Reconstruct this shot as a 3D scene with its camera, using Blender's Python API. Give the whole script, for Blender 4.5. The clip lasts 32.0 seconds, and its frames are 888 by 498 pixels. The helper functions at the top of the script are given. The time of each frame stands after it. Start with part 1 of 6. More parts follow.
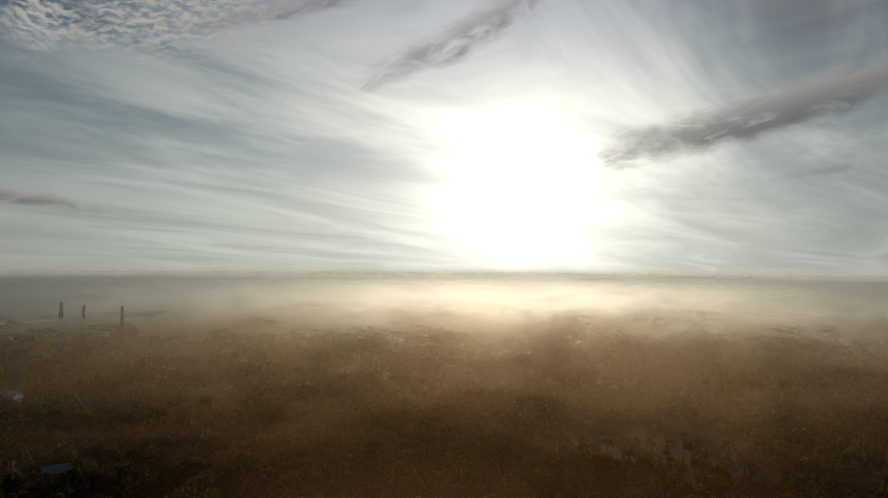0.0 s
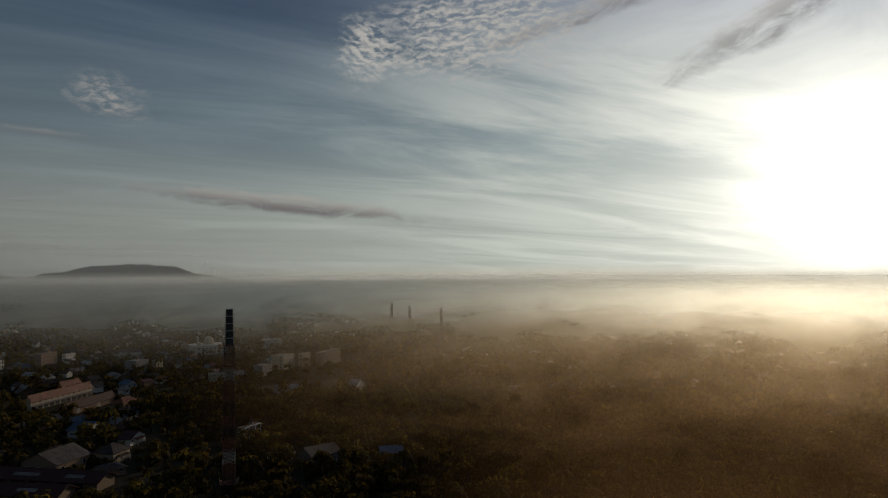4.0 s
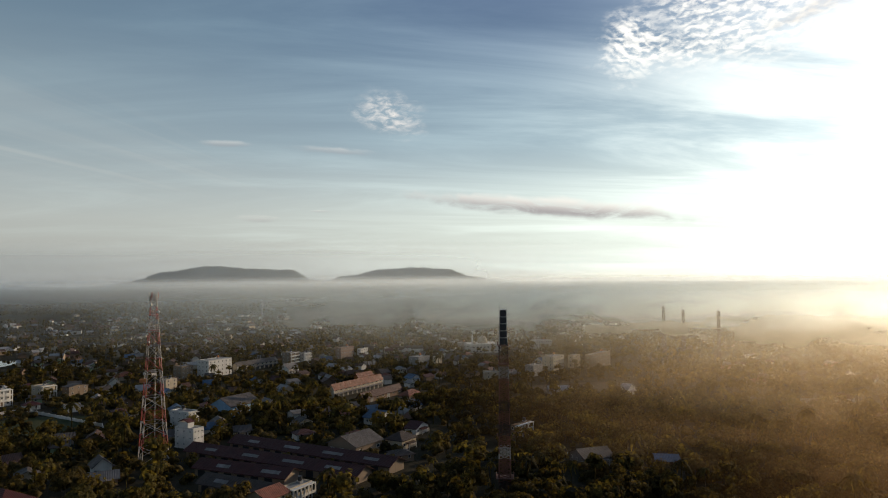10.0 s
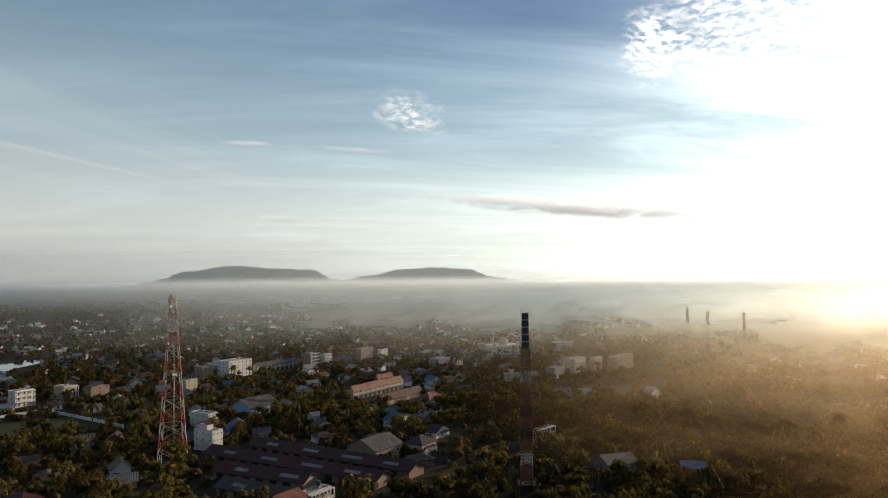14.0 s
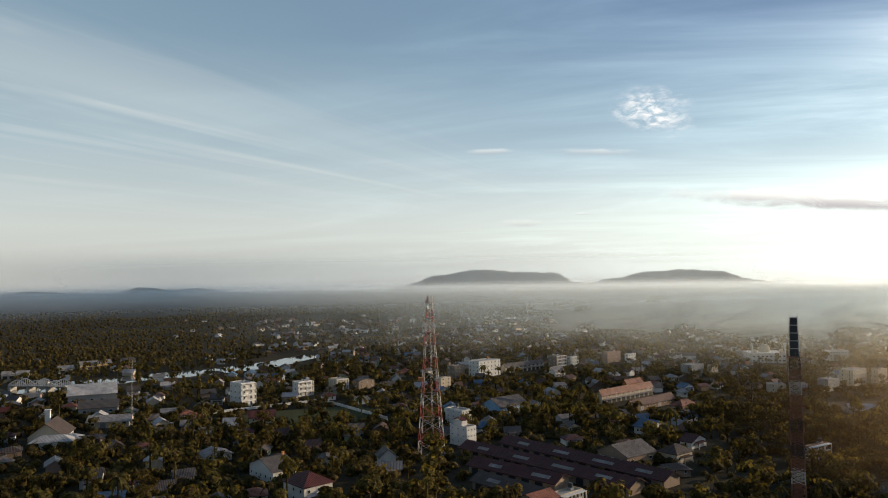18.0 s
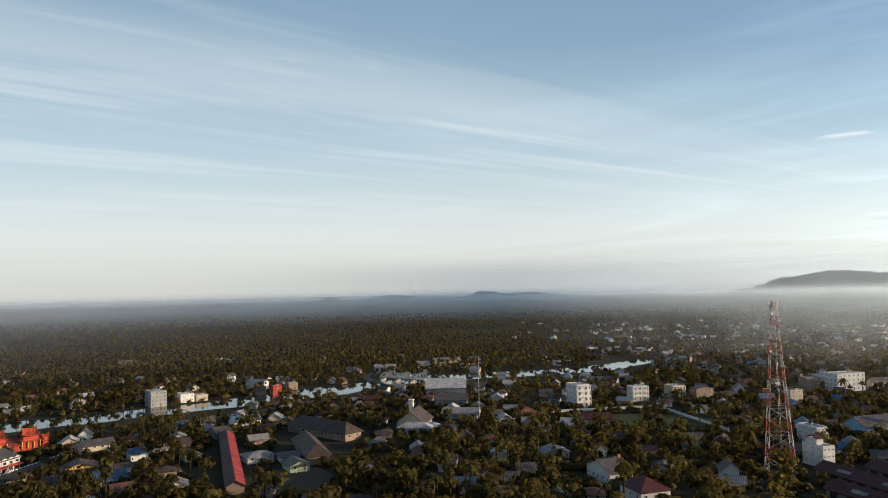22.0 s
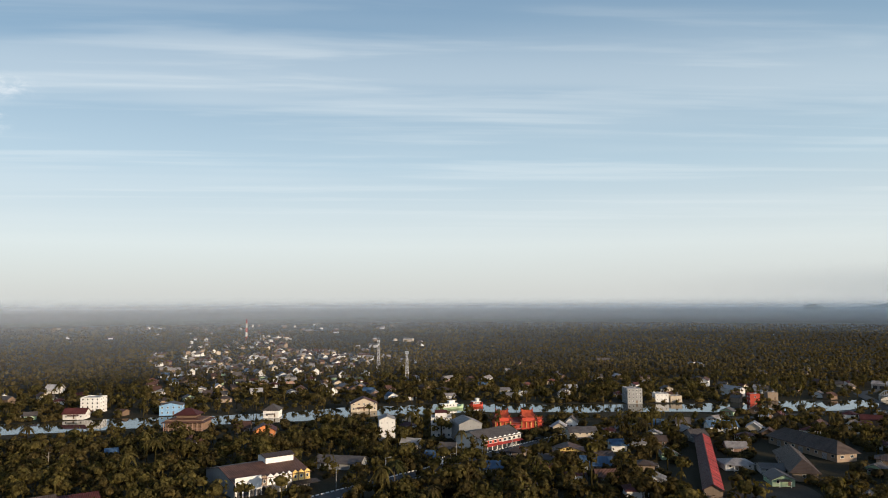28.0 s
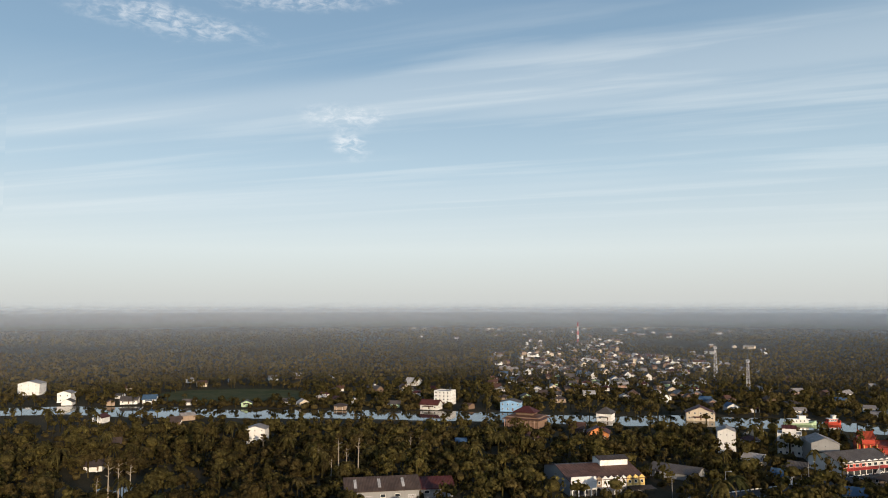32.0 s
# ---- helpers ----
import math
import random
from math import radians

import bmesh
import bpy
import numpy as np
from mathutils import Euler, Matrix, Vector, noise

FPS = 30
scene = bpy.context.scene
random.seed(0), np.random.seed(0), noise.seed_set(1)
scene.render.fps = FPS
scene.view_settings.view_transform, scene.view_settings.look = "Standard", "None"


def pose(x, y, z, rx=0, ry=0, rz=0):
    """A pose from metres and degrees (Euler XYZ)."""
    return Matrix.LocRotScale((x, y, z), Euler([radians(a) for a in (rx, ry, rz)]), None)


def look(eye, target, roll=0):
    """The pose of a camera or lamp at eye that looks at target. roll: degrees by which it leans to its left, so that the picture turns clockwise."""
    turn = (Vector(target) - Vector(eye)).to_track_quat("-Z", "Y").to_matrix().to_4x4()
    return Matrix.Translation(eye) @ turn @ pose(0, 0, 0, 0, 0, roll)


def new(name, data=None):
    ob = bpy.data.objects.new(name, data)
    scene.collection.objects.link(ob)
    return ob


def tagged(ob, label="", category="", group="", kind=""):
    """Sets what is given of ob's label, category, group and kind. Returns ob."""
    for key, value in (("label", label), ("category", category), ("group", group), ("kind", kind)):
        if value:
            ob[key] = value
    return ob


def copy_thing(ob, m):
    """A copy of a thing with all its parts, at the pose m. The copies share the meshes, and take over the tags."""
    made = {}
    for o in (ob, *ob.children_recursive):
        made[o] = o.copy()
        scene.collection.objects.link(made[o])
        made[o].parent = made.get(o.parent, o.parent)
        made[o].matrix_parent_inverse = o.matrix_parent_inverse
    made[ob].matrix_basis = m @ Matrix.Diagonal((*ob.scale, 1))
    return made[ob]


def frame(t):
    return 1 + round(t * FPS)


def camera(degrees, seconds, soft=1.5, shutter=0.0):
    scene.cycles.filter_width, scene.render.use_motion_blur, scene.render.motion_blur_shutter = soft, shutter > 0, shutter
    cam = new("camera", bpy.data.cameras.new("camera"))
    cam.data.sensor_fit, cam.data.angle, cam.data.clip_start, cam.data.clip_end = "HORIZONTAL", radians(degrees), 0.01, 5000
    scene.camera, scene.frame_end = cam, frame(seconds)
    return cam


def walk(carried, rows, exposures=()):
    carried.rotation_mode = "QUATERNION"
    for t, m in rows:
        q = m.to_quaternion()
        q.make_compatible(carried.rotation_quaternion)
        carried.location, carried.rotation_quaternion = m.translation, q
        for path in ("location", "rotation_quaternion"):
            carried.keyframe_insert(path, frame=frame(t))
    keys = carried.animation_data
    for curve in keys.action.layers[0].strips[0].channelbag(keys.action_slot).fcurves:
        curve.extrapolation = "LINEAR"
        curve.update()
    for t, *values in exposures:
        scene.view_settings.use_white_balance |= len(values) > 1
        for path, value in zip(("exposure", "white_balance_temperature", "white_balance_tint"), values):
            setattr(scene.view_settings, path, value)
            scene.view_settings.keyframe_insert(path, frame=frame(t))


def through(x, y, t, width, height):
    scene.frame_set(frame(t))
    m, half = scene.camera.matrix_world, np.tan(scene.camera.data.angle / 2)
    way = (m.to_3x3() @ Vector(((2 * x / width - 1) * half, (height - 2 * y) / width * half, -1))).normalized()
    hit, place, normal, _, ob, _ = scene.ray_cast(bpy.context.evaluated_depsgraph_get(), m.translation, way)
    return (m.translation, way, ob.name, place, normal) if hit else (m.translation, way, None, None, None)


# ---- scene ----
# camera: seconds, x, y, z, heading (turned to the left), pitch, roll
cam = camera(61.85, 32.0, soft=1.0)
PATH = [
    (0.0, 1.11, 3.34, 74.34, -0.00, 1.28, 0.44),
    (0.5, 1.05, 3.01, 74.00, 2.60, 1.34, 0.46),
    (1.0, 1.27, 2.56, 73.70, 5.20, 1.36, 0.42),
    (1.5, 1.56, 2.21, 73.70, 8.33, 1.38, 0.29),
    (2.0, 1.94, 1.42, 73.73, 11.19, 1.40, 0.19),
    (2.5, 2.05, 0.66, 74.12, 14.09, 1.39, 0.05),
    (3.0, 2.47, 0.11, 74.40, 17.39, 1.39, -0.08),
    (3.5, 3.17, -0.62, 74.37, 20.32, 1.44, -0.17),
    (5.5, 2.43, -1.61, 74.59, 31.55, 1.55, -0.26),
    (6.0, 2.69, -1.93, 74.51, 34.15, 1.60, -0.38),
    (6.5, 2.95, -2.49, 74.61, 36.75, 1.68, -0.47),
    (7.0, 3.37, -2.70, 74.65, 38.61, 1.71, -0.53),
    (7.5, 3.56, -2.91, 74.61, 40.10, 1.75, -0.54),
    (8.0, 3.55, -3.02, 74.61, 41.10, 1.77, -0.58),
    (8.5, 3.33, -2.96, 74.51, 41.91, 1.77, -0.58),
    (9.0, 3.17, -2.78, 74.47, 42.65, 1.78, -0.55),
    (9.5, 3.08, -2.60, 74.45, 43.16, 1.77, -0.57),
    (10.0, 2.67, -2.24, 74.45, 43.57, 1.76, -0.56),
    (10.5, 2.20, -1.92, 74.47, 43.85, 1.75, -0.54),
    (11.0, 1.76, -1.59, 74.52, 44.09, 1.74, -0.54),
    (11.5, 1.15, -1.24, 74.59, 44.25, 1.74, -0.51),
    (12.0, 0.68, -0.72, 74.75, 44.41, 1.73, -0.54),
    (12.5, 0.13, -0.28, 74.87, 44.61, 1.74, -0.49),
    (13.0, -0.00, 0.00, 75.00, 44.73, 1.77, -0.51),
    (13.5, -0.28, 0.59, 75.20, 44.93, 1.76, -0.49),
    (15.5, -1.18, 1.12, 75.12, 48.25, 1.89, -0.59),
    (16.0, -1.35, 0.81, 75.11, 50.82, 1.93, -0.64),
    (16.5, -1.25, 0.37, 75.00, 53.48, 2.00, -0.70),
    (17.0, -0.97, -0.37, 74.98, 56.91, 2.08, -0.78),
    (17.5, -1.20, -0.71, 75.02, 60.29, 2.16, -0.78),
    (18.0, -1.10, -0.98, 74.97, 63.68, 2.22, -0.86),
    (18.5, -0.92, -1.26, 74.91, 67.45, 2.34, -0.90),
    (19.0, -0.38, -1.78, 75.04, 70.65, 2.43, -0.96),
    (19.5, 0.30, -2.00, 75.07, 74.24, 2.53, -1.01),
    (20.0, 1.00, -2.08, 75.17, 77.30, 2.60, -1.04),
    (20.5, 1.37, -2.18, 75.24, 80.19, 2.70, -1.06),
    (21.0, 2.02, -2.30, 75.29, 83.31, 2.80, -1.17),
    (21.5, 2.60, -2.01, 75.48, 85.97, 2.87, -1.19),
    (22.0, 3.26, -1.98, 75.62, 88.85, 2.94, -1.25),
    (22.5, 3.61, -1.79, 75.59, 91.34, 3.02, -1.29),
    (23.0, 4.11, -1.92, 75.66, 94.01, 3.11, -1.26),
    (23.5, 4.47, -2.13, 75.61, 96.31, 3.20, -1.25),
    (24.0, 4.90, -2.21, 75.59, 98.67, 3.27, -1.14),
    (24.5, 5.16, -2.43, 75.44, 101.36, 3.39, -1.21),
    (26.5, 5.57, -2.81, 74.18, 113.20, 3.57, -0.39),
    (27.0, 5.82, -2.70, 74.27, 116.96, 3.62, -0.33),
    (27.5, 6.32, -2.41, 74.28, 120.29, 3.69, -0.31),
    (28.0, 6.99, -2.38, 74.27, 124.02, 3.75, -0.26),
    (28.5, 7.42, -1.97, 74.34, 127.17, 3.79, -0.28),
    (29.0, 7.76, -1.23, 74.45, 130.70, 3.83, -0.28),
    (29.5, 8.10, -0.72, 74.55, 133.67, 3.86, -0.24),
    (30.0, 8.51, -0.40, 74.79, 136.60, 3.88, -0.22),
    (30.5, 8.90, -0.07, 74.99, 139.93, 3.92, -0.15),
    (31.0, 9.24, 0.17, 75.05, 142.89, 3.95, -0.15),
    (31.5, 9.60, 0.43, 75.13, 146.19, 4.00, -0.10),
    (32.0, 9.86, 0.70, 75.07, 149.07, 4.05, -0.05),
]
walk(cam, [(t, pose(x, y, z, 90 + p, 0, a) @ pose(0, 0, 0, 0, 0, r)) for t, x, y, z, a, p, r in PATH],
     exposures=((0.0, -2.15, 7000, 12), (3.5, -2.15, 7000, 12), (6.0, -1.4, 7000, 12), (8.0, -0.95, 7000, 12), (9.0, -0.75, 7000, 12), (13.0, -0.3, 7000, 12), (16.0, -0.15, 7000, 12), (19.0, -0.05, 6900, 12), (23.0, 0.2, 6700, 12), (28.0, 0.15, 6600, 12), (32.0, 0.1, 6600, 12)))

SUN_AZ, SUN_EL = -5.7, 11.0         # heading to the left of +y, height, degrees


def toward(az, el):
    a, e = radians(az), radians(el)
    return Vector((-math.sin(a) * math.cos(e), math.cos(a) * math.cos(e), math.sin(e)))


# ---- world and sun ----
sun_data = bpy.data.lights.new("sun", "SUN")
sun_data.energy, sun_data.angle, sun_data.color = 4.8, radians(0.6), (1.0, 0.81, 0.58)
sun = new("sun", sun_data)
sun.matrix_world = look(toward(SUN_AZ, SUN_EL) * 100, (0, 0, 0))


class Nodes:
    """Short hand for node trees: every call adds a node and returns its output."""

    def __init__(self, tree):
        self.tree = tree
        tree.nodes.clear()

    def add(self, kind, out=0, inputs=(), operation=""):
        n = self.tree.nodes.new(kind)
        if operation:
            n.operation = operation
        for k, val in dict(inputs).items():
            self.put(n.inputs[k], val)
        return n.outputs[out]

    def put(self, socket, val):
        if isinstance(val, bpy.types.NodeSocket):
            self.tree.links.new(val, socket)
        elif isinstance(val, tuple) and socket.type == "RGBA" and len(val) == 3:
            socket.default_value = (*val, 1)
        else:
            socket.default_value = val

    def m(self, op, a, b=0.0, c=0.0):
        return self.add("ShaderNodeMath", operation=op, inputs={0: a, 1: b, 2: c})

    def mix(self, f, a, b, blend="MIX"):
        n = self.tree.nodes.new("ShaderNodeMix")
        n.data_type, n.blend_type = "RGBA", blend
        self.put(n.inputs[0], f), self.put(n.inputs[6], a), self.put(n.inputs[7], b)
        return n.outputs[2]

    def span(self, x, a, b, lo=0.0, hi=1.0, smooth=True):
        n = self.tree.nodes.new("ShaderNodeMapRange")
        n.interpolation_type = "SMOOTHSTEP" if smooth else "LINEAR"
        for i, val in enumerate((x, a, b, lo, hi)):
            self.put(n.inputs[i], val)
        return n.outputs[0]

    def xyz(self, x, y, z):
        return self.add("ShaderNodeCombineXYZ", inputs={0: x, 1: y, 2: z})

    def noise(self, vec, scale, detail=3.0, rough=0.5, warp=0.0):
        return self.add("ShaderNodeTexNoise", inputs={"Vector": vec, "Scale": scale, "Detail": detail, "Roughness": rough, "Distortion": warp})

    def ramp(self, x, *stops):
        n = self.tree.nodes.new("ShaderNodeValToRGB")
        while len(n.color_ramp.elements) < len(stops):
            n.color_ramp.elements.new(0.5)
        for e, (at, col) in zip(n.color_ramp.elements, stops):
            e.position, e.color = at, (*col, 1)
        self.put(n.inputs[0], x)
        return n.outputs[0]


def make_world():
    world = bpy.data.worlds.new("morning_sky")
    scene.world = world
    world.use_nodes = True
    k = Nodes(world.node_tree)
    way = k.add("ShaderNodeTexCoord", out="Generated")
    sep = k.tree.nodes.new("ShaderNodeSeparateXYZ")
    k.put(sep.inputs[0], way)
    x, y, z = sep.outputs
    el = k.m("MULTIPLY", k.m("ARCSINE", z), 57.2958)
    az = k.m("MULTIPLY", k.m("ARCTAN2", k.m("MULTIPLY", x, -1), y), 57.2958)
    sky = k.tree.nodes.new("ShaderNodeTexSky")
    sky.sky_type, sky.sun_disc = "NISHITA", False
    sky.sun_elevation, sky.sun_rotation = radians(SUN_EL), radians(-SUN_AZ)
    sky.altitude, sky.air_density, sky.dust_density, sky.ozone_density = 60, 1.0, 1.2, 3.0
    air = k.mix(1.0, sky.outputs[0], (0.075, 0.088, 0.105), "MULTIPLY")
    # morning air: pale at the horizon, blue overhead
    deep = k.ramp(k.span(el, 0, 40, smooth=False), (0.0, (0.74, 0.77, 0.73)), (0.1, (0.82, 0.90, 0.87)), (0.25, (0.55, 0.72, 0.79)),
                  (0.45, (0.31, 0.48, 0.61)), (0.75, (0.18, 0.31, 0.46)), (1.0, (0.11, 0.19, 0.31)))
    base = k.mix(1.0, k.mix(0.8, air, deep), (0.93, 0.93, 0.95), "MULTIPLY")
    # how near the sun
    sv = toward(SUN_AZ, SUN_EL - 5.5)
    dot = k.add("ShaderNodeVectorMath", operation="DOT_PRODUCT", out="Value", inputs={0: way, 1: tuple(sv)})
    ang = k.m("MULTIPLY", k.m("ARCCOSINE", k.m("MINIMUM", dot, 1.0)), 57.2958)
    dusk = k.m("MULTIPLY", k.span(ang, 98, 40), k.span(el, 3, 19, 0.25, 1.0))
    base = k.mix(k.m("MULTIPLY", dusk, 0.86), base, (0.072, 0.145, 0.285))
    base = k.mix(k.m("MULTIPLY", k.m("MULTIPLY", k.span(ang, 75, 25), k.span(el, 10, 1)), 0.7), base, (0.88, 0.98, 0.93))

    # the lit haze of the sunward half
    side = k.m("MULTIPLY", k.span(az, 86, 42), k.span(az, 2, 18))
    base = k.mix(side, base, k.mix(1.0, base, (1.36, 1.36, 1.32), "MULTIPLY"))
    ragged = k.noise(k.xyz(k.m("MULTIPLY", az, 0.5), el, 0.0), 0.55, 4, 0.6)

    def spot(a, e, wa, we, tilt=0.0, soft=0.6):
        """1 inside an ellipse of the sky round heading a and height e, 0 outside"""
        da, de = k.m("SUBTRACT", az, a), k.m("SUBTRACT", el, e)
        c, s = math.cos(radians(tilt)), math.sin(radians(tilt))
        u = k.m("ADD", k.m("MULTIPLY", da, c), k.m("MULTIPLY", de, s))
        w = k.m("SUBTRACT", k.m("MULTIPLY", de, c), k.m("MULTIPLY", da, s))
        r = k.m("SQRT", k.m("ADD", k.m("POWER", k.m("DIVIDE", u, wa), 2), k.m("POWER", k.m("DIVIDE", w, we), 2)))
        r = k.m("ADD", r, k.m("MULTIPLY", k.m("SUBTRACT", ragged, 0.5), 1.1))
        return k.span(r, 1.0, soft * 0.5), u, w

    # thin high streaks, drawn out along one wind
    flat = k.m("DIVIDE", 1.0, k.m("ADD", k.m("MAXIMUM", z, 0.0), 0.09))
    gx, gy = k.m("MULTIPLY", x, flat), k.m("MULTIPLY", y, flat)

    def lane(heading, across, along):
        c, q = math.cos(radians(heading)), math.sin(radians(heading))
        u = k.m("SUBTRACT", k.m("MULTIPLY", gy, c), k.m("MULTIPLY", gx, q))
        w = k.m("ADD", k.m("MULTIPLY", gx, c), k.m("MULTIPLY", gy, q))
        return k.xyz(k.m("MULTIPLY", w, across), k.m("MULTIPLY", u, along), 0.0)

    fade = k.m("MULTIPLY", k.span(el, 3.0, 9.0), k.span(el, 36, 18))
    c38, s38 = math.cos(radians(38)), math.sin(radians(38))
    off = k.m("ABSOLUTE", k.m("ADD", k.m("MULTIPLY", x, c38), k.m("MULTIPLY", y, s38)))
    lanes = k.m("LOGARITHM", k.m("DIVIDE", off, k.m("MAXIMUM", z, 0.01)), 2.71828)
    broad = k.noise(k.xyz(k.m("MULTIPLY", lanes, 3.1), k.m("MULTIPLY", az, 0.012), 4.0), 1.0, 3, 0.5, 0.25)
    hair = k.noise(k.xyz(k.m("MULTIPLY", lanes, 9.0), k.m("MULTIPLY", az, 0.03), 8.0), 1.0, 4, 0.55, 0.3)
    thin = k.m("ADD", k.m("MULTIPLY", k.span(broad, 0.44, 0.68), 0.5), k.m("MULTIPLY", k.span(hair, 0.46, 0.72), 0.55))
    thin = k.m("MULTIPLY", k.m("MULTIPLY", thin, fade), k.m("MULTIPLY", k.span(lanes, 0.7, 1.2), k.span(off, 0.1, 0.5)))
    base = k.mix(k.m("MULTIPLY", thin, 0.45), base, (0.82, 0.88, 0.88))
    # broken veil near the sun
    veil = k.noise(lane(-40, 0.6, 0.2), 1.5, 7, 0.6, 0.9)
    near = k.m("MULTIPLY", k.span(ang, 45, 12), k.span(el, 2.5, 8))
    base = k.mix(k.m("MULTIPLY", k.span(veil, 0.42, 0.66), k.m("MULTIPLY", near, 0.8)), base, (1.3, 1.34, 1.28))
    # the glow round the sun
    for width, col in ((3.4, (6.0, 5.8, 5.2)), (8.5, (2.3, 2.25, 2.05)), (17.0, (1.5, 1.5, 1.38)), (29.0, (0.55, 0.58, 0.55)), (42.0, (0.42, 0.60, 0.62))):
        g = k.m("POWER", 2.71828, k.m("MULTIPLY", k.m("POWER", k.m("DIVIDE", k.m("MULTIPLY", ang, k.span(veil, 0.3, 0.7, 1.22, 0.8)), width), 2), -1))
        base = k.mix(g, base, k.mix(1.0, base, col, "ADD"))
    # the sky darkens overhead on the sun's side
    over = k.m("MULTIPLY", k.span(el, 11, 24), k.m("MULTIPLY", k.span(az, 64, 34), k.span(az, -110, -80)))
    base = k.mix(over, base, k.mix(1.0, base, (0.62, 0.64, 0.80), "MULTIPLY"))
    fine = k.noise(k.xyz(az, k.m("MULTIPLY", el, 2.2), 0.0), 0.9, 6, 0.62, 0.4)
    # rippled cloud field
    for a, e, wa, we, tilt in ((20.5, 17.8, 12.5, 4.4, -8), (29.0, 16.5, 3.0, 3.2, 30)):
        f, u, w = spot(a, e, wa, we, tilt, 0.5)
        wave = k.m("SINE", k.m("ADD", k.m("MULTIPLY", w, 11.0), k.m("MULTIPLY", k.noise(k.xyz(az, el, 0.0), 0.8, 2), 16.0)))
        body = k.m("ADD", k.span(fine, 0.3, 0.62), k.m("MULTIPLY", wave, 0.30))
        base = k.mix(k.m("MULTIPLY", f, k.span(body, 0.05, 1.4)), base, (1.75, 1.8, 1.78))
    # small loose puff, and wisps over the far side
    for a, e, wa, we, tilt, much in ((47.8, 12.2, 3.4, 2.2, 12, 0.9), (157.0, 14.0, 4.6, 1.4, 0, 0.5), (170.0, 20.0, 9.0, 1.5, 5, 0.5), (160.0, 22.2, 9.0, 1.2, -5, 0.4), (156.3, 11.9, 2.2, 1.3, 10, 0.6)):
        f, u, w = spot(a, e, wa, we, tilt, 0.3)
        base = k.mix(k.m("MULTIPLY", k.m("MULTIPLY", f, k.span(fine, 0.36, 0.74)), much), base, (0.98, 1.0, 1.0) if a > 100 else (1.35, 1.36, 1.36))
    # grey flat clouds, dark below
    for a, e, wa, we, tilt, much in ((35.0, 4.85, 13.0, 0.9, 5.5, 0.9), (57.8, 4.1, 2.0, 0.35, 0, 0.5), (53.0, 4.7, 1.0, 0.15, 0, 0.4),
                                     (52.0, 9.3, 3.8, 0.35, 3, 0.3), (60.0, 9.6, 2.0, 0.3, 0, 0.3),
                                     (-25.0, 11.3, 19.0, 2.2, -13, 0.85), (-33.0, 7.6, 12.0, 0.5, -8, 0.3), (-2.0, 17.6, 11.0, 1.7, -24, 0.65),
                                     (12.0, 18.8, 10.0, 1.0, -15, 0.6), (-28.0, 18.5, 10.0, 3.5, -10, 0.35)):
        f, u, w = spot(a, e, wa, we, tilt, 0.6)
        body = k.m("MULTIPLY", f, k.span(k.noise(k.xyz(k.m("MULTIPLY", u, 0.22), k.m("MULTIPLY", w, 0.8), a), 1.1, 6, 0.62, 0.8), 0.26, 0.56))
        tone = k.mix(k.span(w, -we * 0.6, we * 0.9), (0.54, 0.52, 0.56), (1.5, 1.5, 1.45))
        base = k.mix(k.m("MULTIPLY", body, much), base, tone)
    # mist over the horizon
    low = k.span(el, 0.5, -1.2)
    base = k.mix(k.m("MULTIPLY", low, 0.8), base, k.mix(k.span(ang, 60, 8), (0.56, 0.61, 0.62), (3.2, 2.9, 2.3)))
    bg = k.add("ShaderNodeBackground", inputs={"Color": base, "Strength": 1.0})
    k.tree.links.new(bg, k.tree.nodes.new("ShaderNodeOutputWorld").inputs[0])


make_world()

# ---- materials ----


def material(name, build):
    mat = bpy.data.materials.new(name)
    mat.use_nodes = True
    k = Nodes(mat.node_tree)
    shader = build(k)
    k.tree.links.new(shader, k.tree.nodes.new("ShaderNodeOutputMaterial").inputs[0])
    return mat


def bsdf(k, color, rough=0.7, metal=0.0, bump=None, far=0.02, spec=0.5):
    ins = {"Base Color": color, "Roughness": rough, "Metallic": metal, "Specular IOR Level": spec}
    if bump is not None:
        ins["Normal"] = k.add("ShaderNodeBump", inputs={"Height": bump, "Distance": far, "Strength": 1.0})
    return k.add("ShaderNodeBsdfPrincipled", inputs=ins)


def place(k):
    return k.add("ShaderNodeNewGeometry", out="Position")


def own(k):
    return k.add("ShaderNodeTexCoord", out="Object")


def tint(k, colour, spread=0.25):
    """the colour, a little lighter or darker from object to object"""
    r = k.add("ShaderNodeObjectInfo", out="Random")
    return k.mix(1.0, colour, k.ramp(r, (0, (1 - spread,) * 3), (1, (1 + spread * 0.6,) * 3)), "MULTIPLY")


def plaster(name, colour, dirt=0.45):
    def build(k):
        p = place(k)
        big = k.noise(p, 0.35, 5, 0.65)
        drip = k.noise(k.add("ShaderNodeMapping", inputs={"Vector": p, "Scale": (1.6, 1.6, 0.12)}), 1.0, 5, 0.7)
        stain = k.m("MULTIPLY", k.span(drip, 0.5, 0.72), dirt)
        c = k.mix(k.span(big, 0.3, 0.75), tint(k, colour), tuple(v * 0.8 for v in colour))
        c = k.mix(stain, c, tuple(v * 0.45 for v in colour))
        return bsdf(k, c, 0.85, 0, k.noise(p, 9, 3), 0.01)
    return material(name, build)


